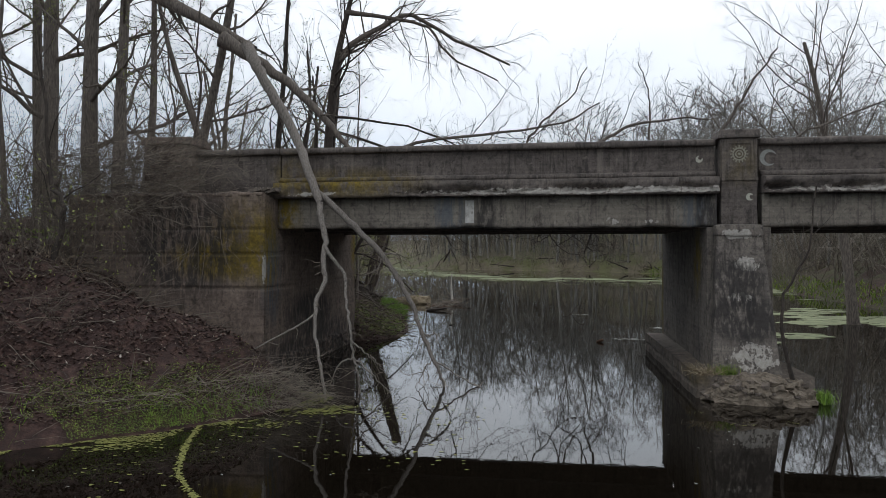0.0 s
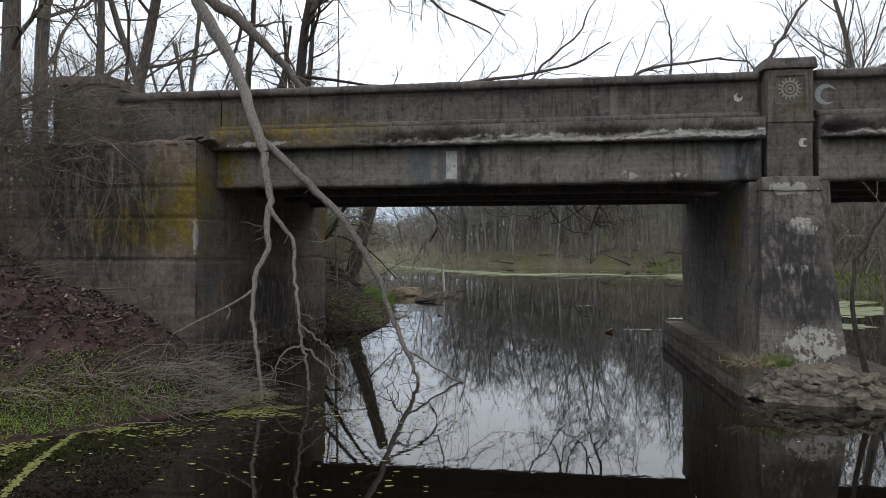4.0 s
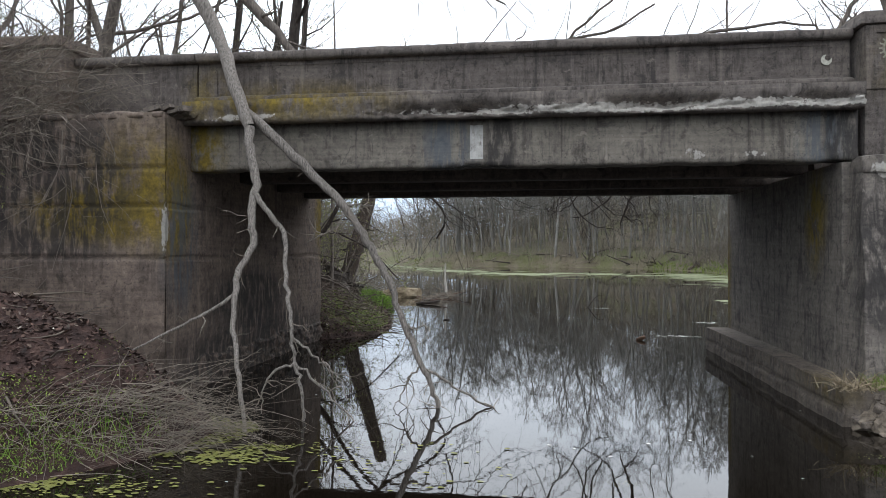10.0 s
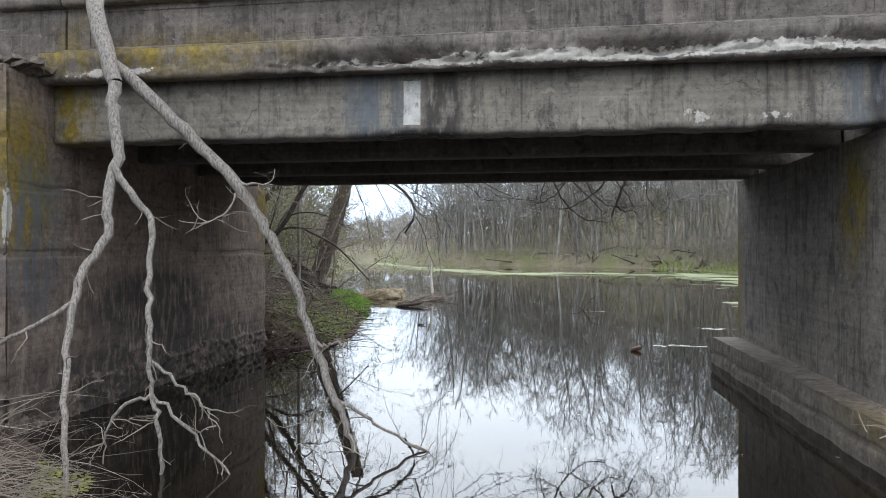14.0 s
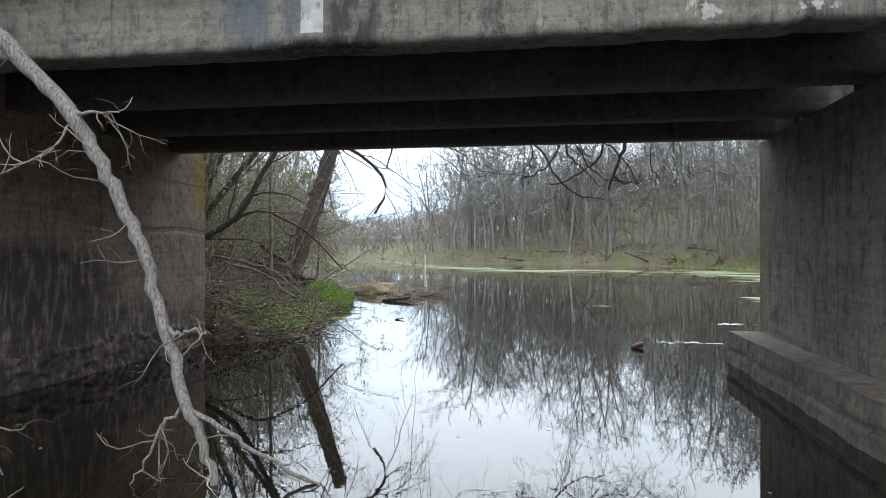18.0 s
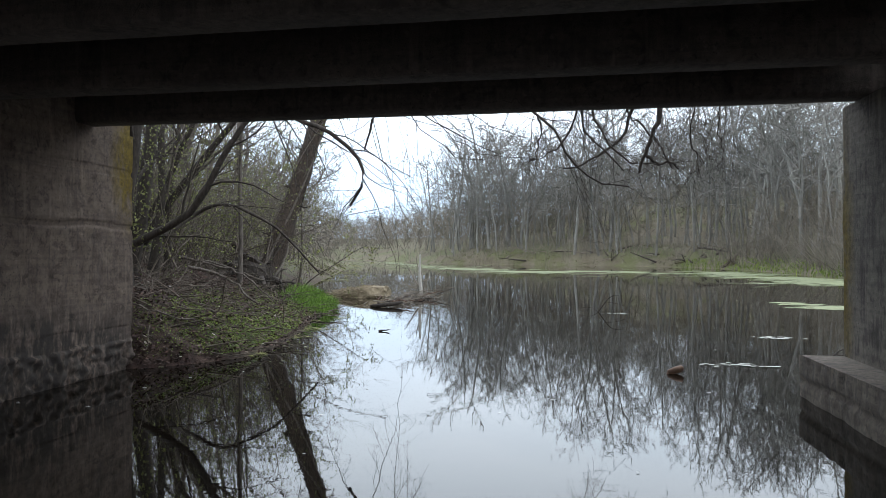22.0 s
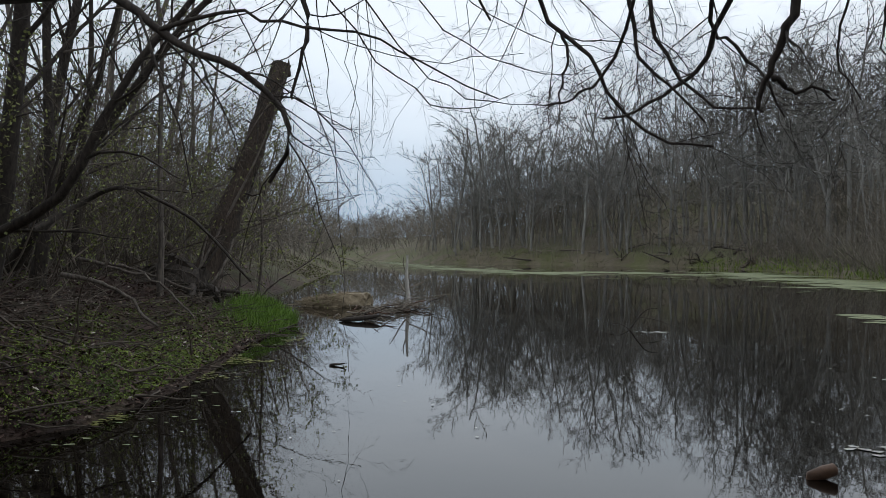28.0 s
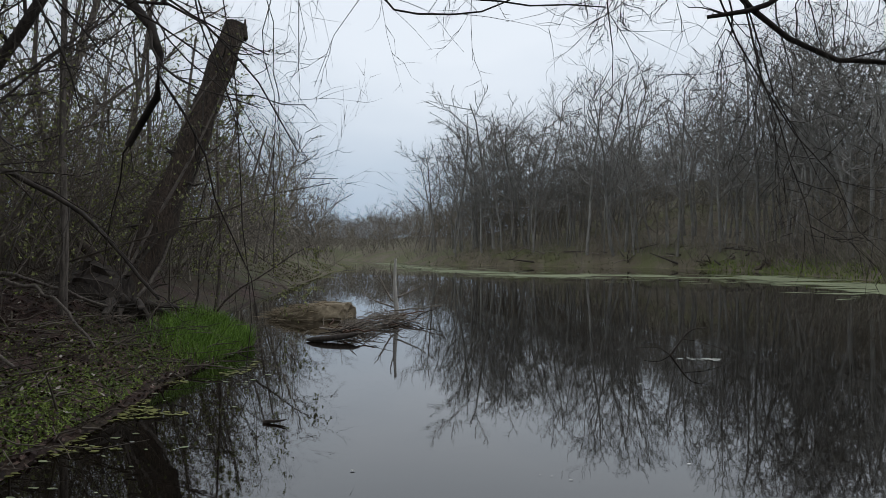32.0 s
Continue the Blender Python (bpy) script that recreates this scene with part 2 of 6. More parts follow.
C_FOOT = concrete("footing_concrete", (0.20, 0.165, 0.13), (0.08, 0.066, 0.053), 0.45, moss=[((8.8, -0.6, 0.4), (0.5, 1.2, 0.3), 0.2)])
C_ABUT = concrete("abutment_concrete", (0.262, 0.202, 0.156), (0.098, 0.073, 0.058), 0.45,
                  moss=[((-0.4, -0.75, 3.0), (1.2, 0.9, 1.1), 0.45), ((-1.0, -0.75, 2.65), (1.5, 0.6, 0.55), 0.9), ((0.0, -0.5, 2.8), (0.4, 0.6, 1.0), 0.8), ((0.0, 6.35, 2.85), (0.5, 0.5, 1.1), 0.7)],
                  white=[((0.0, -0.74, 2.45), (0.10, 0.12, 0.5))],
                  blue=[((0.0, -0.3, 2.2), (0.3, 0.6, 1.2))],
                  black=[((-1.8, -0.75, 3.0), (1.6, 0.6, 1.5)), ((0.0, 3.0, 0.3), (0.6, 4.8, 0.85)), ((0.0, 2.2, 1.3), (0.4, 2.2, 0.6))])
C_PIER = concrete("pier_concrete", (0.235, 0.205, 0.17), (0.09, 0.078, 0.066), 0.7,
                  moss=[((9.25, 0.9, 2.6), (0.4, 0.5, 1.0), 0.6), ((9.3, 5.9, 1.5), (0.4, 0.4, 2.0), 0.5)],
                  white=[((9.8, -0.4, 3.15), (0.55, 0.5, 0.16)), ((9.9, -0.5, 2.55), (0.35, 0.5, 0.25)), ((9.75, -0.7, 1.9), (0.4, 0.5, 0.16)), ((9.95, -0.85, 0.75), (0.75, 0.6, 0.5), 0.27)],
                  black=[((9.8, -0.7, 1.5), (0.9, 0.7, 0.6)), ((9.7, -0.6, 2.2), (0.7, 0.6, 0.6))])


def plain(name, a, b, scale=8.0, rough=0.85, bump=0.3, stretch=(1, 1, 1), local=False, random_tint=0.0):
    n = Nodes(name, rough)
    f = n.noise(n.pos(stretch, local), scale, 5, 0.65)
    col = n.ramp(f, [(0.3, a), (0.7, b)])
    if random_tint:
        r = n.math("MULTIPLY_ADD", n.geo.outputs["Random Per Island"], random_tint)
        r.node.inputs[2].default_value = 1 - random_tint / 2
        col = n.mix(1.0, col, r, "MULTIPLY")
    if bump:
        n.bump(f, bump, 0.01)
    return n.done(col)


BARK = plain("grey_bark", (0.04, 0.033, 0.028), (0.215, 0.18, 0.15), 9, 0.95, 1.0, (3, 3, 0.5))
BARK_PALE = plain("weathered_bare_wood", (0.045, 0.037, 0.031), (0.31, 0.272, 0.235), 26, 0.85, 1.0, (2.4, 2.4, 0.5))
BARK_DARK = plain("wet_dark_bark", (0.018, 0.014, 0.011), (0.075, 0.058, 0.046), 10, 0.9, 0.8, (2, 2, 0.7))
BARK_SNAG = plain("snag_bark", (0.004, 0.003, 0.002), (0.095, 0.066, 0.046), 9, 0.95, 1.0, (4, 4, 0.7))
TWIG = plain("bare_twigs", (0.062, 0.049, 0.039), (0.18, 0.146, 0.113), 3, 0.9, 0.0, random_tint=0.5)
TWIG_GREY = plain("dry_grey_twigs", (0.095, 0.077, 0.06), (0.29, 0.245, 0.195), 5, 0.9, 0.0, random_tint=0.6)
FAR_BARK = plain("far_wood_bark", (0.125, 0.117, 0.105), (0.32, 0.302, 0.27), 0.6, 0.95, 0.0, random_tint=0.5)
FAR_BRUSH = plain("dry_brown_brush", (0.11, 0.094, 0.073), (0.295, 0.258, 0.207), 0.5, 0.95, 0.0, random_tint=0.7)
LEAF = plain("spring_buds", (0.12, 0.14, 0.04), (0.27, 0.28, 0.085), 6, 0.7, 0.0, random_tint=0.6)
GRASS = plain("fresh_grass", (0.075, 0.145, 0.015), (0.20, 0.33, 0.036), 4, 0.7, 0.0, random_tint=0.7)
COVER = plain("low_green_weeds", (0.068, 0.115, 0.015), (0.245, 0.31, 0.048), 3, 0.75, 0.0, random_tint=0.7)
OLIVE = plain("olive_bank_weeds", (0.055, 0.056, 0.019), (0.165, 0.16, 0.06), 1.2, 0.8, 0.0, random_tint=0.8)
STRAW = plain("dead_straw", (0.15, 0.115, 0.07), (0.36, 0.285, 0.185), 6, 0.9, 0.0, random_tint=0.6)


def litter_material():
    n = Nodes("fallen_leaves", 0.85)
    leaf = n.ramp(n.geo.outputs["Random Per Island"], [(0.0, (0.018, 0.010, 0.008)), (0.4, (0.06, 0.033, 0.024)), (0.75, (0.14, 0.09, 0.066)), (0.92, (0.25, 0.195, 0.155)), (1.0, (0.52, 0.47, 0.40))])
    return n.done(n.mix(0.4, leaf, n.ramp(n.noise(n.pos(), 30, 3), [(0.3, 0.3), (0.7, 1.0)]), "MULTIPLY"))


LITTER = litter_material()
LITTER_DARK = plain("rotting_leaves", (0.014, 0.007, 0.0055), (0.105, 0.06, 0.045), 14, 0.85, 0.0, random_tint=1.2)
DUCKWEED = plain("duckweed", (0.10, 0.11, 0.022), (0.21, 0.205, 0.045), 9, 0.8, 0.4, random_tint=0.4)
PALEWEED = plain("pale_pond_scum", (0.13, 0.15, 0.07), (0.27, 0.29, 0.155), 5, 0.8, 0.2, random_tint=0.4)
FOAM = plain("foam", (0.33, 0.34, 0.30), (0.55, 0.55, 0.50), 12, 0.8, 0.3, random_tint=0.3)
STONE = plain("pale_rubble", (0.075, 0.058, 0.042), (0.25, 0.205, 0.155), 9, 0.95, 0.8)
PAINT = plain("old_white_paint", (0.36, 0.345, 0.28), (0.62, 0.60, 0.50), 30, 0.8, 0.2)
PAINT_DIM = plain("faded_cream_paint", (0.17, 0.155, 0.115), (0.36, 0.34, 0.26), 34, 0.8, 0.2)
PAINT_GREY = plain("worn_grey_paint", (0.24, 0.24, 0.22), (0.42, 0.42, 0.38), 40, 0.8, 0.2)
PALE_WOOD = plain("bleached_wood", (0.32, 0.295, 0.26), (0.62, 0.58, 0.52), 14, 0.85, 0.5, (2, 2, 0.6))
DRIFT = plain("wet_brown_wood", (0.06, 0.03, 0.018), (0.17, 0.09, 0.05), 8, 0.6, 0.6)


def ground_material():
    n = Nodes("leaf_strewn_soil", 0.95)
    a = n.noise(n.pos(), 0.35, 6, 0.65)
    b = n.noise(n.pos(), 5, 6, 0.7)
    c = n.noise(n.pos(), 40, 4, 0.7)
    soil = n.ramp(b, [(0.28, (0.015, 0.008, 0.0065)), (0.5, (0.044, 0.022, 0.017)), (0.74, (0.11, 0.062, 0.048))])
    green = n.ramp(c, [(0.3, (0.022, 0.03, 0.008)), (0.7, (0.075, 0.09, 0.024))])
    dry = n.ramp(n.mix(0.5, a, c), [(0.36, (0.07, 0.052, 0.034)), (0.5, (0.125, 0.102, 0.064)), (0.62, (0.18, 0.15, 0.108))])
    weedy = n.mix(n.ramp(n.noise(n.pos(), 0.16, 5, 0.65), [(0.46, 0.0), (0.56, 0.8)]), dry, n.ramp(c, [(0.3, (0.05, 0.056, 0.016)), (0.7, (0.135, 0.14, 0.047))]))
    far = n.math("MULTIPLY", n.ramp(a, [(0.44, 0.0), (0.58, 1.0)]), n.ramp(b, [(0.35, 0.3), (0.6, 1.0)]))
    sep = n.t.nodes.new("ShaderNodeSeparateXYZ")
    n.put(n.geo.outputs["Position"], sep.inputs[0])
    back = n.math("MULTIPLY_ADD", sep.outputs["Y"], 0.03)
    back.node.inputs[2].default_value = 0.12
    back.node.use_clamp = True
    n.bump(n.mix(0.5, b, c), 0.9, 0.04)
    across = n.math("MULTIPLY_ADD", sep.outputs["Y"], 0.05)
    across.node.inputs[2].default_value = -1.6
    across.node.use_clamp = True
    return n.done(n.mix(across, n.mix(n.math("MULTIPLY", far, back), soil, green), weedy))


def water_material():
    n = Nodes("still_brown_water", 0.015)
    n.p.inputs["IOR"].default_value = 1.65
    rip = n.noise(n.pos((1, 0.6, 1)), 1.2, 3, 0.5)
    fine = n.noise(n.pos(), 9, 2, 0.5)
    n.bump(n.mix(0.25, rip, fine), 0.02, 0.05)
    return n.done((0.006, 0.0045, 0.003))


SOIL, WATER = ground_material(), water_material()

# ---- mesh tools ----


def mesh_of(name, verts, faces, mats, smooth=False, slots=None):
    """A mesh from arrays of corners and of quads or triangles."""
    me = bpy.data.meshes.new(name)
    verts, faces = np.asarray(verts, np.float32), np.asarray(faces, np.int32)
    k = faces.shape[1]
    me.vertices.add(len(verts))
    me.vertices.foreach_set("co", verts.ravel())
    me.loops.add(faces.size)
    me.loops.foreach_set("vertex_index", faces.ravel())
    me.polygons.add(len(faces))
    me.polygons.foreach_set("loop_start", np.arange(0, faces.size, k, dtype=np.int32))
    me.polygons.foreach_set("loop_total", np.full(len(faces), k, np.int32))
    if smooth:
        me.polygons.foreach_set("use_smooth", np.ones(len(faces), bool))
    for m in mats if isinstance(mats, (list, tuple)) else [mats]:
        me.materials.append(m)
    if slots is not None:
        me.polygons.foreach_set("material_index", np.asarray(slots, np.int32))
    me.update(calc_edges=True)
    me.validate()
    return me


def part(name, me, parent=None, label="", at=None):
    if isinstance(me, bmesh.types.BMesh):
        data = bpy.data.meshes.new(name)
        me.to_mesh(data)
        me.free()
        me = data
    ob = new(name, me)
    ob.parent = parent
    if at is not None:
        ob.matrix_basis = at
    return tagged(ob, label) if label else ob


def thing(name, label, category, group="", kind="", at=(0, 0, 0)):
    ob = new(name)
    ob.empty_display_size = 0.2
    ob.location = at
    return tagged(ob, label, category, group, kind)


def joined(pieces):
    """One pair of arrays from many (verts, faces) of one face size."""
    vs, fs, n = [], [], 0
    for v, f in pieces:
        vs.append(v)
        fs.append(f + n)
        n += len(v)
    return np.concatenate(vs), np.concatenate(fs)


def tubes(lines, sides):
    """Tapering tubes along many lines [(points, radii)]; returns corners and quads."""
    by = {}
    for p, r in lines:
        by.setdefault(len(p), []).append((p, r))
    pieces = []
    for n, some in by.items():
        p = np.array([a for a, _ in some], float)
        r = np.array([b for _, b in some], float)
        t = np.gradient(p, axis=1)
        t /= np.linalg.norm(t, axis=2, keepdims=True) + 1e-9
        mean = p[:, -1] - p[:, 0]
        ref = np.where(np.abs(mean[:, 2:3]) > 0.8 * np.linalg.norm(mean, axis=1, keepdims=True), [[1.0, 0, 0]], [[0, 0, 1.0]])[:, None]
        u = np.cross(t, np.broadcast_to(ref, t.shape))
        u /= np.linalg.norm(u, axis=2, keepdims=True) + 1e-9
        w = np.cross(t, u)
        b = len(some)
        ang = (np.arange(sides) * 2 * np.pi / sides)[None] + (2.399 * np.arange(b) if sides < 4 else np.zeros(b))[:, None]
        ring = p[:, :, None] + r[:, :, None, None] * (np.cos(ang)[:, None, :, None] * u[:, :, None] + np.sin(ang)[:, None, :, None] * w[:, :, None])
        base = (np.arange(b) * n * sides)[:, None, None] + (np.arange(n - 1) * sides)[None, :, None]
        k, k2 = np.arange(sides if sides > 2 else 1)[None, None], (np.arange(sides if sides > 2 else 1) + 1)[None, None] % sides
        f = np.stack([base + k, base + k2, base + sides + k2, base + sides + k], -1)
        pieces.append((ring.reshape(-1, 3), f.reshape(-1, 4)))
    return joined(pieces)


def unit(v):
    return np.asarray(v, float) / (np.linalg.norm(v) + 1e-9)


def spline(points, n):
    """A smooth line of n + 1 points through a few."""
    c = np.asarray(points, float)
    c = np.vstack([2 * c[0] - c[1], c, 2 * c[-1] - c[-2]])
    out = []
    for s in np.linspace(0, len(points) - 1, n + 1):
        k = min(int(s), len(points) - 2)
        u = s - k
        a, b, d, e = c[k : k + 4]
        out.append(0.5 * (2 * b + (d - a) * u + (2 * a - 5 * b + 4 * d - e) * u * u + (3 * b - a - 3 * d + e) * u**3))
    return np.array(out)


def grow(rng, out, p, d, length, r, lev, spec, line=None):
    """A limb with its side branches. spec, level by level: segments, wobble, pull upward, children, their angle, length ratio and first place."""
    seg, wob, pull, kids, angle, ratio, first = spec[lev]
    if line is None:
        p, d, pts = np.asarray(p, float), unit(d), []
        pts.append(p)
        for _ in range(seg):
            d = unit(d + rng.normal(0, wob, 3) + (0, 0, pull))
            p = p + d * length / seg
            pts.append(p)
        pts = np.array(pts)
    else:
        pts = line
        length = np.linalg.norm(np.diff(pts, axis=0), axis=1).sum()
    n = len(pts) - 1
    end = 0.35 if lev == 0 else 0.25
    rad = r * (1 - (1 - end) * np.linspace(0, 1, n + 1))
    out.append((lev, pts, rad))
    if lev + 1 >= len(spec):
        return
    for j in range(kids):
        u = first + (1 - first) * (j + rng.random()) / kids
        s = min(u * n, n - 1e-6)
        k = int(s)
        at = pts[k] + (pts[k + 1] - pts[k]) * (s - k)
        t = unit(pts[k + 1] - pts[k])
        side = unit(np.cross(t, rng.normal(0, 1, 3)))
        a = radians(angle) * rng.uniform(0.7, 1.25)
        grow(rng, out, at, t * np.cos(a) + side * np.sin(a), length * ratio * rng.uniform(0.6, 1.15) * (1.15 - 0.5 * u),
             max(r * (1 - (1 - end) * u) * (0.36 if lev == 0 else 0.58), 0.002), lev + 1, spec)


SIDES = [10, 6, 4, 3, 3]


def limbs(out, levels):
    pieces = [tubes([(p, r) for lv, p, r in out if lv == k], SIDES[k]) for k in levels if any(lv == k for lv, _, _ in out)]
    return joined(pieces)


def buds(rng, out, lev, per, size):
    """Small paired leaves along the twigs of one level."""
    q = []
    for lv, p, _ in out:
        if lv != lev:
            continue
        for _ in range(per):
            k = rng.integers(0, len(p) - 1)
            c = p[k] + (p[k + 1] - p[k]) * rng.random()
            a, b = unit(rng.normal(0, 1, 3)) * size * rng.uniform(0.5, 1.3), unit(rng.normal(0, 1, 3)) * size * 0.5
            q.append([c, c + a * 0.5 + b, c + a, c + a * 0.5 - b])
    v = np.array(q).reshape(-1, 3)
    return v, np.arange(len(v)).reshape(-1, 4)


FULL = [(9, 0.06, 0.03, 9, 50, 0.42, 0.3), (6, 0.16, 0.06, 7, 45, 0.45, 0.2), (4, 0.2, 0.04, 6, 42, 0.5, 0.15), (2, 0.25, 0.02, 4, 40, 0.55, 0.1), (1, 0.3, 0.0, 0, 0, 0, 0)]


def tree(name, label, seed, base, lean, height, r, spec=FULL, line=None, bark=BARK, twig=TWIG, leaves=0, leaf_size=0.05, category="tree", group=""):
    rng = np.random.default_rng(seed)
    out = []
    if line is not None:
        line = np.asarray(line, float) - base
    grow(rng, out, (0, 0, 0), lean, height, r, 0, spec, line)
    top = thing(name, label, category, group, at=base)
    lv, p, rad = out[0]
    foot = np.linspace(0, 1, len(rad))
    out[0] = (0, p, rad * (1 + 0.45 * np.exp(-foot * 14)))
    v, f = limbs(out, [0])
    part("trunk", mesh_of("trunk", v, f, bark, True), top)
    for lv, p, rad in out:
        if lv == 1:
            part("limb", mesh_of("limb", *tubes([(p, rad)], SIDES[1]), bark, True), top)
    if len(spec) > 2:
        v, f = limbs(out, range(2, len(spec)))
        tagged(part("twigs", mesh_of("twigs", v, f, twig), top), kind="stuff")
    if leaves:
        v, f = buds(rng, out, len(spec) - 1, leaves, leaf_size)
        tagged(part("buds", mesh_of("buds", v, f, LEAF), top, "small yellow-green spring leaves"), kind="stuff")
    return top


def boxy(x0, x1, y0, y1, z0, z1, bevel=0.02, top=None, chip=0.0, seed=0, cuts=0):
    """A block with bevelled edges; top: another (x0, x1, y0, y1) for its upper side; chip: unevenness."""
    bm = bmesh.new()
    a = top or (x0, x1, y0, y1)
    lo = [bm.verts.new(c) for c in ((x0, y0, z0), (x1, y0, z0), (x1, y1, z0), (x0, y1, z0))]
    hi = [bm.verts.new(c) for c in ((a[0], a[2], z1), (a[1], a[2], z1), (a[1], a[3], z1), (a[0], a[3], z1))]
    bm.faces.new(lo[::-1])
    bm.faces.new(hi)
    for k in range(4):
        bm.faces.new((lo[k], lo[(k + 1) % 4], hi[(k + 1) % 4], hi[k]))
    if bevel:
        bmesh.ops.bevel(bm, geom=bm.edges[:], offset=bevel, segments=2, affect="EDGES", profile=0.6)
    if cuts:
        bmesh.ops.subdivide_edges(bm, edges=[e for e in bm.edges if e.calc_length() > 0.15], cuts=cuts, use_grid_fill=True)
    if chip:
        for v in bm.verts:
            v.co += noise.noise_vector(v.co * 3.1 + Vector((seed, 0, 0))) * chip + noise.noise_vector(v.co * 11 + Vector((seed, 5, 0))) * chip * 0.4
    return bm


def dressed(bm, mat, smooth=False):
    data = bpy.data.meshes.new("block")
    bm.to_mesh(data)
    bm.free()
    data.materials.append(mat)
    if smooth:
        for p in data.polygons:
            p.use_smooth = True
    return data


def strip(x0, x1, step, profile, wear=None, mats=None, rows=None):
    """A profile of (y, z) carried along x, uneven by wear(x, k, y, z); closed at both ends. rows: a material slot for each row."""
    xs = np.linspace(x0, x1, max(2, int((x1 - x0) / step) + 1))
    m = len(profile)
    v = np.zeros((len(xs), m, 3))
    for i, x in enumerate(xs):
        for k, (y, z) in enumerate(profile):
            dy, dz = wear(x, k, y, z) if wear else (0, 0)
            v[i, k] = (x, y + dy, z + dz)
    i, k = np.meshgrid(np.arange(len(xs) - 1), np.arange(m), indexing="ij")
    f = np.stack([i * m + k, i * m + (k + 1) % m, (i + 1) * m + (k + 1) % m, (i + 1) * m + k], -1).reshape(-1, 4)
    slots = [rows(xs[ii], kk) if callable(rows) else rows[kk] for ii in range(len(xs) - 1) for kk in range(m)] if rows else None
    me = mesh_of("strip", v.reshape(-1, 3), f, mats, slots=slots)
    bm = bmesh.new()
    bm.from_mesh(me)
    bm.verts.ensure_lookup_table()
    bm.faces.new([bm.verts[k] for k in range(m)])
    bm.faces.new([bm.verts[(len(xs) - 1) * m + k] for k in range(m)][::-1])
    bmesh.ops.recalc_face_normals(bm, faces=bm.faces[:])
    bm.to_mesh(me)
    bm.free()
    return me


def rough1(x, s, a):
    return noise.noise(Vector((x * s, 7.3, a)))

# ---- ground and water ----
LEFT_BANK = [(-30, -45), (-13, -16), (-5.5, -8.6), (-1.6, -6.4), (0.0, -5.1), (0.75, -4.2), (1.45, -3.1), (1.5, -2.3), (0.8, -1.2), (-0.4, -0.5), (-0.4, 6.1),
             (0.3, 6.3), (1.2, 7.4), (1.15, 9.2), (0.75, 11.2), (0.1, 13.4), (-0.2, 15.4), (-0.5, 17.4), (-1.6, 18.6), (-3.6, 21), (-5.5, 27), (-10, 45), (-18, 75), (-33, 116), (-75, 175)]
RIGHT_BANK = [(-84, 205), (-50, 166), (-24.5, 123), (-12, 101), (-2.6, 94), (4.7, 91), (11.4, 88), (17, 83), (21.4, 75), (23, 64), (23.6, 52), (23, 43), (22, 32), (22, 20), (21.5, 8), (20.5, 2), (20.5, -2), (27, -14), (45, -45)]
SHORE = np.array(LEFT_BANK + RIGHT_BANK, float)


def shore_distance(x, y):
    """Metres from the water's edge: minus over the water."""
    p = np.stack([x, y], -1)
    best = np.full(x.shape, 1e9)
    inside = np.zeros(x.shape, bool)
    for a, b in zip(SHORE, np.roll(SHORE, -1, 0)):
        e = b - a
        u = np.clip(((p - a) @ e) / (e @ e), 0, 1)
        best = np.minimum(best, np.linalg.norm(p - a - u[..., None] * e, axis=-1))
        cross = (a[1] > y) != (b[1] > y)
        inside ^= cross & (x < (b[0] - a[0]) * (y - a[1]) / (b[1] - a[1] + 1e-12) + a[0])
    return np.where(inside, -best, best)


def step(a, b, v):
    u = np.clip((v - a) / (b - a), 0, 1)
    return u * u * (3 - 2 * u)


def wave(x, y, s, seed):
    """Cheap smooth unevenness from a few sines."""
    r = np.random.default_rng(seed)
    out = 0 * x
    for k in range(7):
        a, f, ph = r.uniform(0, 6.28), s * 1.6**k, r.uniform(0, 6.28, 2)
        out = out + np.sin((x * np.cos(a) + y * np.sin(a)) * f + ph[0] + 1.3 * np.sin((y * np.cos(a) - x * np.sin(a)) * f * 0.7 + ph[1])) / 1.5**k
    return out / 2.2


def land(x, y):
    d = shore_distance(x, y)
    left = x < np.interp(y, [-50, 20, 27, 45, 75, 116, 175, 300], [5, 5, 3, -2, -12, -27, -78, -150])
    embank = 4.05 * (1 - step(7.0, 10.5, y)) * (1 - step(2, 9, -8 - y))
    low = 1.35 + 1.2 * step(20, 60, y) + 1.0 * step(8, 30, d)
    top_l = np.maximum(embank, low)
    slope_l = np.where(y < 7, 0.62, 0.36)
    far = 2.7 + 15.5 * step(5, 75, d) * (0.3 + 0.7 * step(-25, 25, x))
    top_r = np.where((y > -3) & (y < 8), 4.05, far)
    z_l = top_l * (1 - np.exp(-slope_l * np.maximum(d, 0) / np.maximum(top_l, 0.5) * 1.6))
    z_r = top_r * (1 - np.exp(-0.42 * np.maximum(d, 0) / top_r * 1.6))
    z = np.where(left, z_l, z_r)
    z = z + (0.15 * wave(x, y, 0.9, 3) + 0.12 * wave(x, y, 2.7, 4)) * step(0, 1.5, d) + 0.5 * wave(x, y, 0.11, 5) * step(5, 25, d)
    return np.where(d < 0, -0.55 * (1 - np.exp(np.minimum(d, 0) * 1.2)) - 0.02, z + 0.01)


def axis(knots):
    out = []
    for (a, s), (b, _) in zip(knots, knots[1:]):
        out += list(np.arange(a, b - 1e-6, s))
    return np.array(out + [knots[-1][0]])


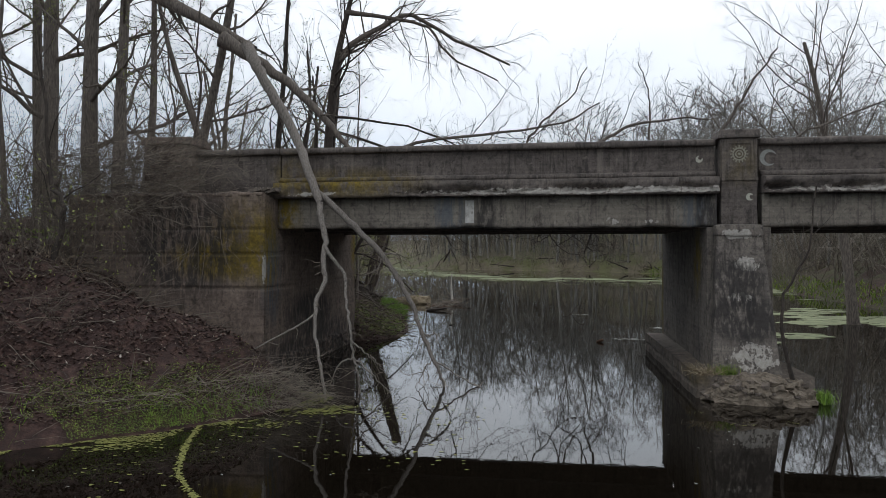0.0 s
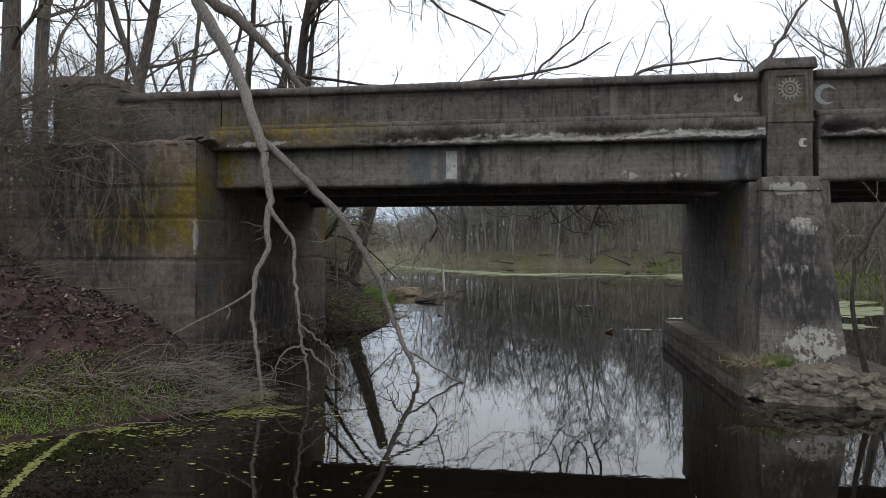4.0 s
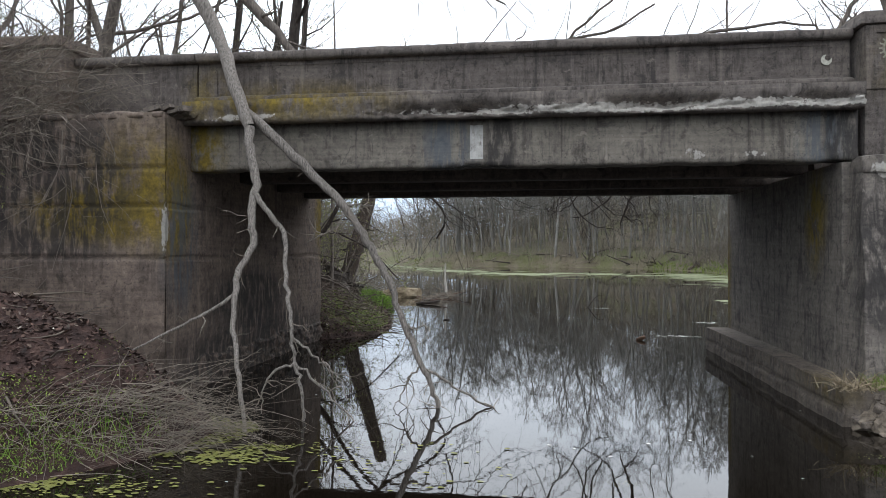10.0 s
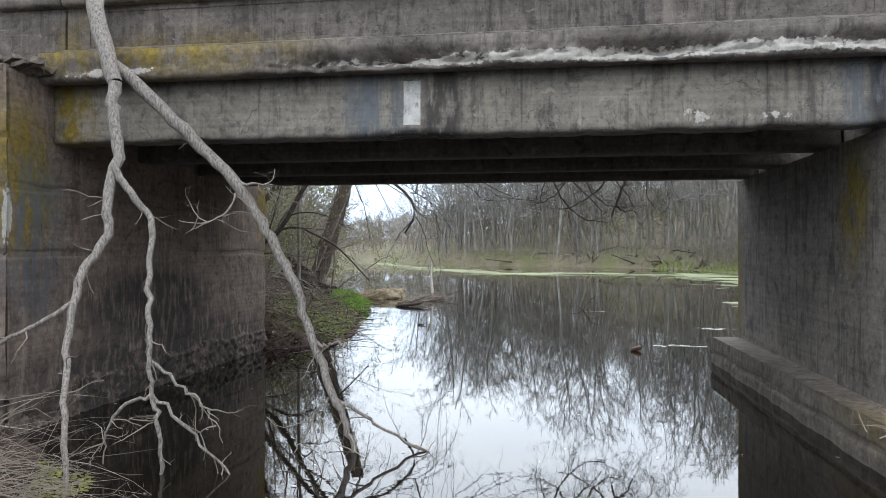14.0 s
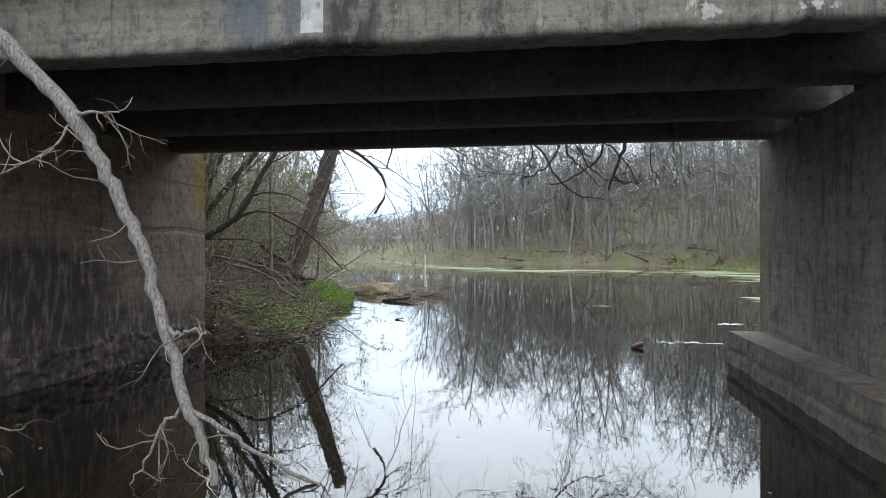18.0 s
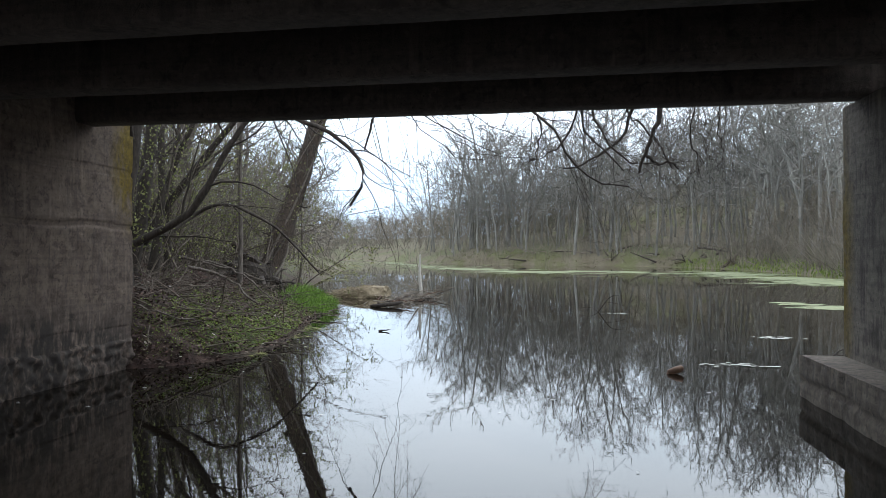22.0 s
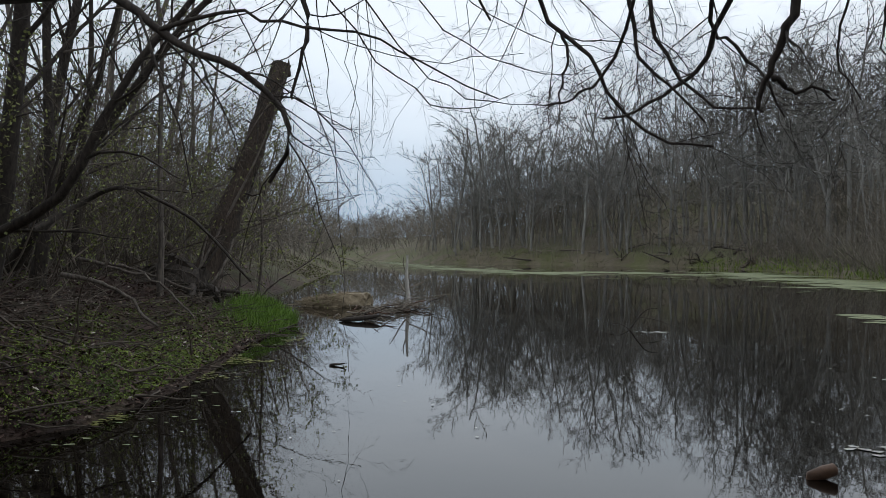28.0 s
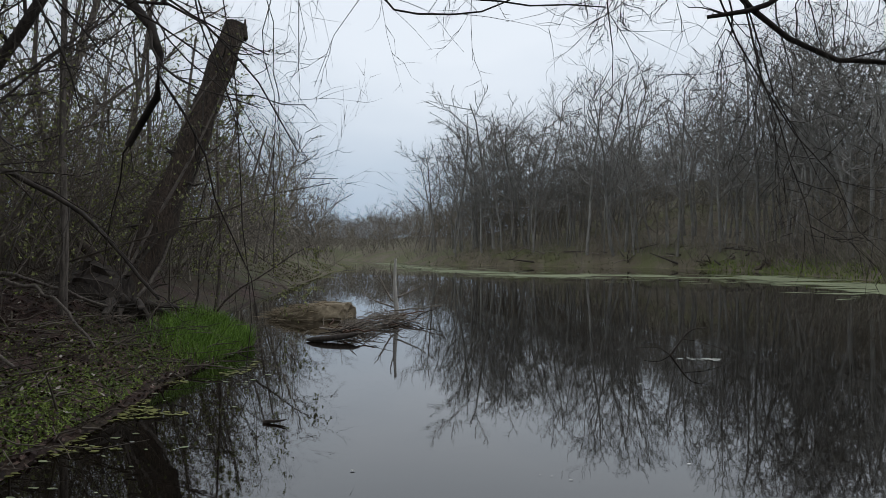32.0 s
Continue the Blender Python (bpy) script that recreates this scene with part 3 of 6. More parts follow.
gx = axis([(-900, 100), (-200, 20), (-60, 3), (-14, 0.35), (4, 1.0), (20, 0.8), (30, 3), (70, 20), (200, 100), (900, 1)])
gy = axis([(-700, 100), (-100, 12), (-24, 0.7), (-9, 0.3), (18, 0.8), (40, 2.0), (70, 1.2), (100, 3), (170, 20), (300, 100), (1300, 1)])
GX, GY = np.meshgrid(gx, gy, indexing="ij")
GZ = land(GX, GY)
gi, gk = np.meshgrid(np.arange(len(gx) - 1), np.arange(len(gy) - 1), indexing="ij")
gn = len(gy)
ground = part("ground", mesh_of("ground", np.stack([GX, GY, GZ], -1).reshape(-1, 3), np.stack([gi * gn + gk, (gi + 1) * gn + gk, (gi + 1) * gn + gk + 1, gi * gn + gk + 1], -1).reshape(-1, 4), SOIL, True))
tagged(ground, "dark leaf-strewn soil banks with green patches", "ground", kind="structure")
water = part("water", mesh_of("water", [(-110, -60, 0), (60, -60, 0), (60, 215, 0), (-110, 215, 0)], [(0, 1, 2, 3)], WATER))
tagged(water, "still dark brown pond water mirroring the sky", "water", kind="structure")


def height(x, y):
    return float(land(np.array([float(x)]), np.array([float(y)]))[0])


# ---- the bridge ----
bridge = thing("bridge", "old weathered concrete girder bridge with panelled parapets", "bridge")
SPANS = [(0.0, 9.45), (10.33, 19.75)]
PIER_X, BACK = 9.88, 5.56


def broken(x, k):
    """How deep the slab's edge is broken out, in flaky steps."""
    much = (0.12 if x < 2.7 else 0.5 if x < 3.3 else 1.0) * (0, 0.15, 0.25, 0.35, 0.6, 0.9, 1.0, 1.0, 0.75, 0.3)[k]
    b = 0.62 + rough1(x, 0.8, 1.0) + 0.7 * rough1(x, 2.6, 2.0 + 0.25 * k) + 0.55 * rough1(x, 8.0, 3.0 + 1.1 * k)
    return max(0.0, round(b * 4.0) / 4.0 * 0.8 + 0.2 * b) * much


def spalled(x, k, y, z):
    """The slab's broken lower edge: layered bites, fewer towards the left end."""
    if 1 <= k <= 9:
        bite = broken(x, k)
        return (0.19 * bite + 0.014 * rough1(x, 17.0, 8.0 + k), 0.020 * rough1(x, 7.0, 4.0 + 3 * k) * (bite > 0) + (0.06 * bite if k == 1 else 0))
    return (0.008 * rough1(x, 5.0, k), 0.008 * rough1(x, 4.0, 9.0 + k))


def lipped(x, k, y, z):
    c = max(0.0, rough1(x, 1.7, 21.0) - 0.1) + 0.4 * max(0, rough1(x, 7.0, 22.0))
    if k in (0, 7):
        return (0.10 * c if k == 0 else 0, 0.06 * c)
    return (0.010 * rough1(x, 2.5, 30.0 + k), 0.006 * rough1(x, 6.0, 40.0 + k))


def steady(x, k, y, z):
    return (0.004 * rough1(x, 2.5, 31.0 + k), 0.005 * rough1(x, 1.5, 41.0 + k))


def worn(x, k, y, z):
    return (0.012 * rough1(x, 3.0, 50.0 + k), 0.012 * rough1(x, 2.0, 60.0 + k) + 0.008 * rough1(x, 11.0, 70.0 + k))


def flip(profile):
    """The same profile for the other side of the deck."""
    return [(BACK - y, z) for y, z in profile][::-1]


SLAB = [(0.02, 3.99), (-0.22, 3.97), (-0.255, 3.995), (-0.265, 4.02), (-0.27, 4.045), (-0.27, 4.07), (-0.27, 4.095), (-0.27, 4.12), (-0.27, 4.15), (-0.27, 4.20), (-0.27, 4.31), (0.05, 4.35), (0.3, 4.35), (0.3, 4.0)]
PLINTH = [(0.10, 4.352), (0.09, 4.43), (0.17, 4.47), (0.46, 4.47), (0.46, 4.352)]
COPING = [(0.14, 5.0), (0.12, 5.03), (0.12, 5.10), (0.15, 5.135), (0.5, 5.135), (0.53, 5.10), (0.53, 5.0)]
GIRDER = [(0.0, 3.30), (-0.015, 3.34), (-0.015, 3.40), (0.0, 3.45), (0.0, 3.99), (0.36, 3.99), (0.36, 3.36), (0.33, 3.30)]
for n_span, (xa, xb) in enumerate(SPANS):
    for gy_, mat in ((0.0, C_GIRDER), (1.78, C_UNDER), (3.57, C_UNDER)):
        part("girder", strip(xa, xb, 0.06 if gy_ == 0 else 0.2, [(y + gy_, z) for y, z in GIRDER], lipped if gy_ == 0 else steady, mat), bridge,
             "grey concrete edge girder with a chipped lower lip" if gy_ == 0 else "dark inner girder")
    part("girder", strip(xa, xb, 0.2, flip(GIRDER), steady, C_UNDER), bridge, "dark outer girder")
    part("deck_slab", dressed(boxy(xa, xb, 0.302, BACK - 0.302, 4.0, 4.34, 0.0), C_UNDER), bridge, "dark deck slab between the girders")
    for turn in (lambda p: p, flip):
        part("slab_edge", strip(xa, xb, 0.022, turn(SLAB), spalled if turn is not flip else worn, C_SLAB if turn is not flip else C_FASCIA), bridge, "slab edge with pale broken concrete")
        part("plinth", strip(xa, xb, 0.1, turn(PLINTH), worn, C_FASCIA), bridge)
        part("coping", strip(xa, xb, 0.08, turn(COPING), worn, C_FASCIA), bridge, "mossy worn coping")
    # the parapet wall with two sunken panels to a span
    for y0, y1, sgn in ((0.21, 0.47, 1), (BACK - 0.47, BACK - 0.21, -1)):
        wall = part("parapet", dressed(boxy(xa, xb, y0 + (0.045 if sgn > 0 else 0), y1 - (0 if sgn > 0 else 0.045), 4.47, 5.0, 0.0), C_FASCIA), bridge, "streaked dark parapet wall")
        mid = (xa + xb) / 2 + 0.15
        face = (y0 + 0.030, y0 + 0.044) if sgn > 0 else (y1 - 0.044, y1 - 0.030)
        for x0, x1, z0, z1 in ((xa, xa + 0.3, 4.47, 5.0), (mid - 0.12, mid + 0.12, 4.47, 5.0), (xb - 0.26, xb, 4.47, 5.0), (xa + 0.3, mid - 0.12, 4.93, 5.0), (mid + 0.12, xb - 0.26, 4.93, 5.0), (xa + 0.3, mid - 0.12, 4.47, 4.53), (mid + 0.12, xb - 0.26, 4.47, 4.53)):
            part("panel_frame", dressed(boxy(x0, x1, face[0], face[1], z0, z1, 0.006), C_FASCIA), wall)

for x_mid in (PIER_X,):
    for y0, y1 in ((-0.03, 0.62), (BACK - 0.62, BACK + 0.03)):
        pil = part("pilaster", dressed(boxy(x_mid - 0.35, x_mid + 0.36, y0, y1, 3.322, 5.11, 0.02, chip=0.012, cuts=3), C_FASCIA), bridge, "weathered square pilaster")
        part("pilaster_cap", dressed(boxy(x_mid - 0.42, x_mid + 0.42, y0 - 0.06, y1 + 0.06, 5.112, 5.30, 0.03, top=(x_mid - 0.39, x_mid + 0.39, y0 - 0.03, y1 + 0.03), chip=0.015, cuts=3), C_FASCIA), pil, "rounded cap stone")
        front = y0 < 1
        ya, yb = (y0 - 0.022, y0 - 0.004) if front else (y1 + 0.004, y1 + 0.022)
        part("band", dressed(boxy(x_mid - 0.36, x_mid + 0.37, ya, yb, 4.25, 4.30, 0.004), C_FASCIA), pil)
        for x0, x1, z0, z1 in ((x_mid - 0.34, x_mid - 0.21, 4.30, 5.10), (x_mid + 0.22, x_mid + 0.35, 4.30, 5.10), (x_mid - 0.21, x_mid + 0.22, 5.0, 5.10), (x_mid - 0.21, x_mid + 0.22, 4.30, 4.55)):
            part("panel_frame", dressed(boxy(x0, x1, ya, yb, z0, z1, 0.005), C_FASCIA), pil)

# painted signs: a sun and crescents, as thin raised paint


def paint_ring(cx, cz, r0, r1, y, spikes=0, n=40):
    q = []
    for k in range(n):
        a, b = 2 * np.pi * k / n, 2 * np.pi * (k + 1) / n
        q.append([(cx + r * np.cos(t), y, cz + r * np.sin(t)) for t, r in ((a, r0), (b, r0), (b, r1), (a, r1))])
    for k in range(spikes):
        a, w = 2 * np.pi * k / spikes, 0.09
        q.append([(cx + r * np.cos(t), y, cz + r * np.sin(t)) for t, r in ((a - w, r1), (a + w, r1), (a + w * 0.7, r1 * 1.32), (a - w * 0.7, r1 * 1.32))])
    v = np.array(q).reshape(-1, 3)
    return v, np.arange(len(v)).reshape(-1, 4)


def crescent(cx, cz, r, y, turn, thick=0.45, n=28):
    q = []
    for k in range(n):
        ts = np.array([k, k + 1]) / n * 1.6 * np.pi + turn + 0.2 * np.pi
        w = thick * r * np.sin((np.array([k, k + 1]) / n) * np.pi) + 0.01
        (a, b), (wa, wb) = ts, w
        q.append([(cx + rr * np.cos(t), y, cz + rr * np.sin(t)) for t, rr in ((a, r - wa), (b, r - wb), (b, r), (a, r))])
    v = np.array(q).reshape(-1, 3)
    return v, np.arange(len(v)).reshape(-1, 4)


sunsign = joined([paint_ring(9.88, 4.79, 0.105, 0.135, -0.036, 16), paint_ring(9.88, 4.79, 0.055, 0.08, -0.036), paint_ring(9.88, 4.79, 0.004, 0.03, -0.036, n=12)])
part("painted_sun", mesh_of("painted_sun", *sunsign, PAINT_DIM), bridge, "small sun painted in faded white")
part("painted_moon", mesh_of("painted_moon", *crescent(9.15, 4.73, 0.072, 0.235, 1.0, 0.9), PAINT), bridge, "small white painted crescent")
part("painted_moon", mesh_of("painted_moon", *crescent(10.08, 3.91, 0.075, -0.052, 0.0, 0.95), PAINT), bridge, "small white painted crescent")
part("painted_moon", mesh_of("painted_moon", *crescent(10.52, 4.74, 0.17, 0.235, -0.2, 0.5), PAINT_GREY), bridge, "large worn grey painted crescent")


def face_grid(origin, across, up, nx, nz, out, seed, joints=(), rag=0.02, erode=0.0):
    """An uneven wall face: a grid pushed along out, with sunken pour joints at given heights."""
    o, a, u, w = (np.array(c, float) for c in (origin, across, up, out))
    v = []
    for i in range(nx + 1):
        for k in range(nz + 1):
            p = o + a * (i / nx) + u * (k / nz)
            e = noise.noise(Vector(p * 1.3) + Vector((seed, 0, 0))) * rag + noise.noise(Vector(p * 6.0) + Vector((seed, 3, 0))) * rag * 0.5
            for zj in joints:
                e -= 0.05 * np.exp(-(((p[2] - zj - 0.03 * noise.noise(Vector((p[0] + p[1], seed, zj)))) / 0.022) ** 2))
            if erode:
                lip = 0.42 + 0.16 * noise.noise(Vector((p[0] * 0.9, p[1] * 0.9, 4.0)))
                if p[2] < lip:
                    e += erode * (0.4 + 0.6 * noise.noise(Vector(p * 5.0))) + 0.06 * noise.noise(Vector(p * 14.0))
                elif p[2] < lip + 0.2:
                    e -= 0.05 * max(0.0, 0.4 + noise.noise(Vector(p * 2.2)))
            v.append(p + w * e)
    i, k = np.meshgrid(np.arange(nx), np.arange(nz), indexing="ij")
    f = np.stack([i * (nz + 1) + k, (i + 1) * (nz + 1) + k, (i + 1) * (nz + 1) + k + 1, i * (nz + 1) + k + 1], -1).reshape(-1, 4)
    return np.array(v), f


def abutment(sx, x_face):
    """A solid abutment; sx is -1 where its body lies towards minus x."""
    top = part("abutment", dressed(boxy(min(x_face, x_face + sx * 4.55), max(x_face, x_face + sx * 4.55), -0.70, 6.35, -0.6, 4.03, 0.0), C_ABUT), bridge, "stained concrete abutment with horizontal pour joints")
    q = 1 if sx < 0 else 4
    f0 = face_grid((x_face + sx * 4.6, -0.75, -0.6), (-sx * 4.6, 0, 0), (0, 0, 4.66), 100 // q, 120 // q, (0, -1, 0), 3, (2.0, 2.75, 3.27), 0.028, 0.06)
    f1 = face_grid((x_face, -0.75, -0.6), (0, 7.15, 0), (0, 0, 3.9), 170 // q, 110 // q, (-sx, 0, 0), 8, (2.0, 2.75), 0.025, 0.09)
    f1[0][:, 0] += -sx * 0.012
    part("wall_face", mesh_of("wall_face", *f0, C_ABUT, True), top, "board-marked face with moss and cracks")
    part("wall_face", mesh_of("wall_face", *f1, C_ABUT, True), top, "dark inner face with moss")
    part("ledge", strip(*sorted((x_face + sx * 4.62, x_face + sx * 0.04)), 0.06, [(-0.77, 3.98), (-0.785, 4.05), (-0.74, 4.09), (0.6, 4.09), (0.6, 3.98)], lambda x, k, y, z: (0.02 * rough1(x, 5, k) + (0.25 * max(0, rough1(x, 1.4, 3.0)) + 0.1 * max(0, rough1(x, 6.0, 4.0)) if k < 3 else 0), 0.03 * rough1(x, 3, k + 5) - (0.05 * max(0, rough1(x, 4.0, 6.0)) if k == 2 else 0)), C_ABUT), top, "crumbling ledge")
    for y0, y1 in ((0.16, 0.50), (BACK - 0.5, BACK - 0.16)):
        part("parapet", dressed(boxy(*sorted((x_face + sx * 2.02, x_face + sx * 0.02)), y0 + 0.07, y1 - 0.03, 4.09, 5.0, 0.02, chip=0.012, cuts=4), C_FASCIA), top, "plain end parapet")
        part("coping", strip(*sorted((x_face + sx * 2.02, x_face + sx * 0.02)), 0.08, COPING if y0 < 1 else flip(COPING), worn, C_FASCIA), top, "mossy worn coping")
        blk = part("end_block", dressed(boxy(*sorted((x_face + sx * 3.12, x_face + sx * 2.02)), y0 - 0.35, y1 + 0.2, 4.09, 5.22, 0.02, chip=0.015, cuts=4), C_ABUT), top, "square end post")
        part("cap", dressed(boxy(*sorted((x_face + sx * 3.18, x_face + sx * 1.96)), y0 - 0.42, y1 + 0.26, 5.222, 5.40, 0.03, chip=0.02, cuts=3), C_ABUT), blk)
    return top


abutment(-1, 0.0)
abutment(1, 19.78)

pier = part("pier", dressed(boxy(9.27, 10.5, 1.42, 5.88, 0.3, 3.30, 0.02, chip=0.012, cuts=6), C_PIER), bridge, "dark streaked pier wall")
part("column", dressed(boxy(9.22, 10.55, -0.1, 1.34, 0.3, 3.30, 0.02, top=(9.25, 10.5, 0.0, 1.36), chip=0.012, cuts=5), C_PIER), pier, "front column of the pier")
part("cutwater", dressed(boxy(9.16, 10.46, -0.92, -0.06, 0.3, 3.15, 0.04, top=(9.36, 10.24, -0.30, 0.02), chip=0.035, cuts=7), C_PIER), pier, "tapering pier nose with flaking whitish render")
part("bearing_block", dressed(boxy(9.34, 10.26, -0.36, 0.0, 3.10, 3.34, 0.05, chip=0.03, cuts=4), C_PIER), pier)
part("footing", strip(8.82, 10.95, 2.2, [(-1.1, -0.8), (-1.1, 0.44), (5.85, 0.46), (5.85, -0.8)], None, C_FOOT), pier, "low footing ledge above the water")
foot_edge = face_grid((8.80, 5.86, -0.5), (0, -7.0, 0), (0, 0, 0.97), 160, 26, (-1, 0, 0), 5, (0.2,), 0.045)
part("footing_face", mesh_of("footing_face", *foot_edge, C_FOOT, True), pier, "waterline-stained ledge face")
bm = bmesh.new()
bmesh.ops.create_icosphere(bm, subdivisions=5, radius=1.0)
for v in bm.verts:
    c = v.co.copy()
    z = max(c.z, -0.4) * 0.46 + 0.02
    z = round(z * 14 + noise.noise(c * 3.0) * 1.2) / 14 * 0.6 + z * 0.4
    v.co = Vector((9.95 + c.x * 0.98, -1.22 + c.y * 0.52, z)) + noise.noise_vector(c * 4.0) * 0.10 + noise.noise_vector(c * 13) * 0.035
part("crumbled_mound", dressed(bm, STONE), pier, "crumbled earth and broken concrete")
rng_s = np.random.default_rng(5)
for _ in range(70):
    a_, q_ = rng_s.uniform(3.0, 6.4), rng_s.uniform(0.45, 1.02)
    sx_, sy_ = 9.95 + 0.98 * q_ * np.cos(a_), -1.22 + 0.54 * q_ * np.sin(a_)
    sz_ = 0.44 * np.sqrt(max(0.0, 1 - q_ * q_)) + 0.02
    w_ = rng_s.uniform(0.035, 0.12)
    m_ = boxy(-w_, w_, -w_ * 0.8, w_ * 0.8, -w_ * 0.4, w_ * 0.4, w_ * 0.16, chip=w_ * 0.5, seed=float(rng_s.uniform(0, 50)), cuts=1)
    part("rubble_stone", dressed(m_, STONE if rng_s.random() < 0.7 else C_FOOT), pier, "", pose(sx_, sy_, sz_, rng_s.uniform(-25, 25), rng_s.uniform(-25, 25), rng_s.uniform(0, 180)))
for _ in range(26):
    w_ = rng_s.uniform(0.03, 0.10)
    m_ = boxy(-w_ * 1.6, w_ * 1.6, -w_, w_, -w_ * 0.4, w_ * 0.4, w_ * 0.12, chip=w_ * 0.5, seed=float(rng_s.uniform(0, 50)), cuts=1)
    part("broken_chunk", dressed(m_, C_FOOT if rng_s.random() < 0.6 else C_FASCIA), bridge, "", pose(rng_s.uniform(-0.42, 0.12), rng_s.uniform(-0.66, -0.2), 4.10 + rng_s.uniform(-0.03, 0.07), rng_s.uniform(-15, 15), rng_s.uniform(-20, 20), rng_s.uniform(-30, 30)))

# ---- fallen timber on the bridge ----
BROKEN = [(12, 0, 0, 5, 55, 0.22, 0.3), (5, 0.2, 0.0, 5, 45, 0.45, 0.2), (4, 0.25, 0.02, 3, 40, 0.5, 0.2), (3, 0.25, 0.0, 0, 0, 0, 0)]


def bough(name, label, seed, points, r, spec, bark=BARK, twig=TWIG, n=14, category="branch", jitter=0.02, leaves=0, group=""):
    rng = np.random.default_rng(seed)
    line = spline(points, n)
    line[1:-1] += rng.normal(0, jitter, (n - 1, 3))
    return tree(name, label, seed, np.array(points[0], float), (0, 0, 1), 1, r, spec, line, bark, twig, leaves, category=category, group=group)


bough("fallen_log", "thick broken grey trunk lying against the bridge parapet", 11, [(-5.6, 1.9, 10.3), (-4.4, 1.8, 9.64), (-3.0, 1.8, 8.9), (-1.3, 1.75, 7.9)], 0.27, [(12, 0, 0, 6, 60, 0.3, 0.1)] + BROKEN[1:])
bough("fallen_log", "long grey trunk leaning down onto the bridge deck", 12, [(-2.1, 1.6, 8.15), (-0.8, 1.6, 7.31), (0.4, 1.6, 6.28), (1.3, 1.6, 5.2)], 0.16, [(12, 0, 0, 7, 60, 0.35, 0.1)] + BROKEN[1:])

snapped = thing("hanging_branch", "bare pale forked branch hung over the parapet into the water", "branch")
rng_h = np.random.default_rng(21)
STEMS = [([(-0.9, 0.35, 7.6), (-0.55, 0.15, 7.0), (-0.2, 0.1, 6.4), (0.35, 0.05, 5.5), (0.8, -0.35, 4.65), (1.18, -0.6, 3.85)], 0.175, 0.125),
         ([(1.18, -0.6, 3.85), (1.26, -0.75, 3.45), (1.41, -0.89, 2.98), (1.42, -1.1, 2.55), (1.5, -1.2, 2.2), (1.38, -1.4, 1.85), (1.42, -1.6, 1.55)], 0.085, 0.06),
         ([(1.42, -1.6, 1.55), (1.5, -1.8, 1.1), (1.7, -2.1, 0.6), (1.85, -2.3, 0.0), (1.9, -2.35, -0.4)], 0.055, 0.04),
         ([(1.42, -1.6, 1.55), (1.15, -1.75, 1.35), (0.8, -1.9, 1.15), (0.4, -2.1, 0.92), (0.05, -2.3, 0.80), (-0.2, -2.35, 0.75)], 0.038, 0.012),
         ([(1.42, -1.0, 2.9), (1.62, -1.0, 2.6), (1.85, -1.02, 2.26), (1.95, -1.2, 1.8), (2.05, -1.4, 1.4), (2.15, -1.55, 1.0), (2.2, -1.6, 0.7)], 0.06, 0.04),
         ([(2.2, -1.6, 0.7), (2.3, -1.65, 0.4), (2.35, -1.7, -0.2)], 0.04, 0.03),
         ([(2.16, -1.55, 1.0), (2.45, -1.5, 0.75), (2.7, -1.5, 0.55), (2.85, -1.5, 0.25)], 0.028, 0.008),
         ([(2.2, -1.6, 0.7), (1.95, -1.7, 0.6), (1.85, -1.75, 0.35), (1.85, -1.8, 0.1)], 0.03, 0.010),
         ([(2.2, -1.6, 0.7), (2.55, -1.6, 0.4), (2.9, -1.6, 0.05), (3.2, -1.6, -0.25)], 0.028, 0.012),
         ([(1.05, -0.45, 4.1), (1.45, -0.4, 3.75), (1.95, -0.36, 3.25), (2.42, -0.36, 2.8), (2.72, -0.42, 2.4), (2.97, -0.46, 2.03), (3.2, -0.5, 1.6), (3.4, -0.57, 1.08), (3.68, -0.75, 0.535)], 0.095, 0.06),
         ([(3.68, -0.75, 0.535), (3.82, -0.75, 0.2), (3.95, -0.74, -0.2)], 0.06, 0.045),
         ([(3.68, -0.75, 0.535), (4.1, -0.7, 0.28), (4.6, -0.6, 0.0), (4.8, -0.55, -0.15)], 0.032, 0.016),
         ([(3.66, -0.73, 0.56), (3.5, -0.78, 0.4), (3.42, -0.8, 0.2), (3.3, -0.85, 0.0)], 0.024, 0.010),
         ([(2.45, -0.38, 2.77), (2.7, -0.42, 2.74), (2.98, -0.5, 2.72)], 0.035, 0.006),
         ([(2.5, -0.4, 2.68), (2.45, -0.55, 2.45), (2.2, -0.65, 2.3), (2.05, -0.7, 2.2)], 0.02, 0.005),
         ([(3.39, -0.57, 1.1), (3.52, -0.62, 1.04), (3.66, -0.62, 1.07), (3.78, -0.6, 1.05)], 0.036, 0.012)]
for k, (pts, ra, rb) in enumerate(STEMS):
    n_ = 5 * (len(pts) - 1)
    ln = spline(pts, n_)
    ln[1:-1] += rng_h.normal(0, 0.013, (n_ - 1, 3))
    rr = (0.74 if pts[0][2] > 3 else 0.6) * np.linspace(ra, rb * 0.8, n_ + 1) * (1 + 0.16 * rng_h.random(n_ + 1))
    part("stem" if ra > 0.04 else "side_branch", mesh_of("stem", *tubes([(ln, rr)], 10), BARK_PALE, True), snapped)
tw = []
for pts, ra, rb in STEMS:
    ln = spline(pts, 12)
    for _ in range(7):
        k = rng_h.integers(3, 12)
        if ln[k][2] < 4.0:
            grow(rng_h, tw, ln[k], rng_h.normal(0, 1, 3) + (0, 0, -0.5), rng_h.uniform(0.15, 0.55), 0.007, 0, [(5, 0.25, -0.03, 3, 45, 0.5, 0.3), (3, 0.3, 0, 0, 0, 0, 0)])
tagged(part("twigs", mesh_of("twigs", *limbs(tw, [0, 1]), TWIG_GREY), snapped), kind="stuff")

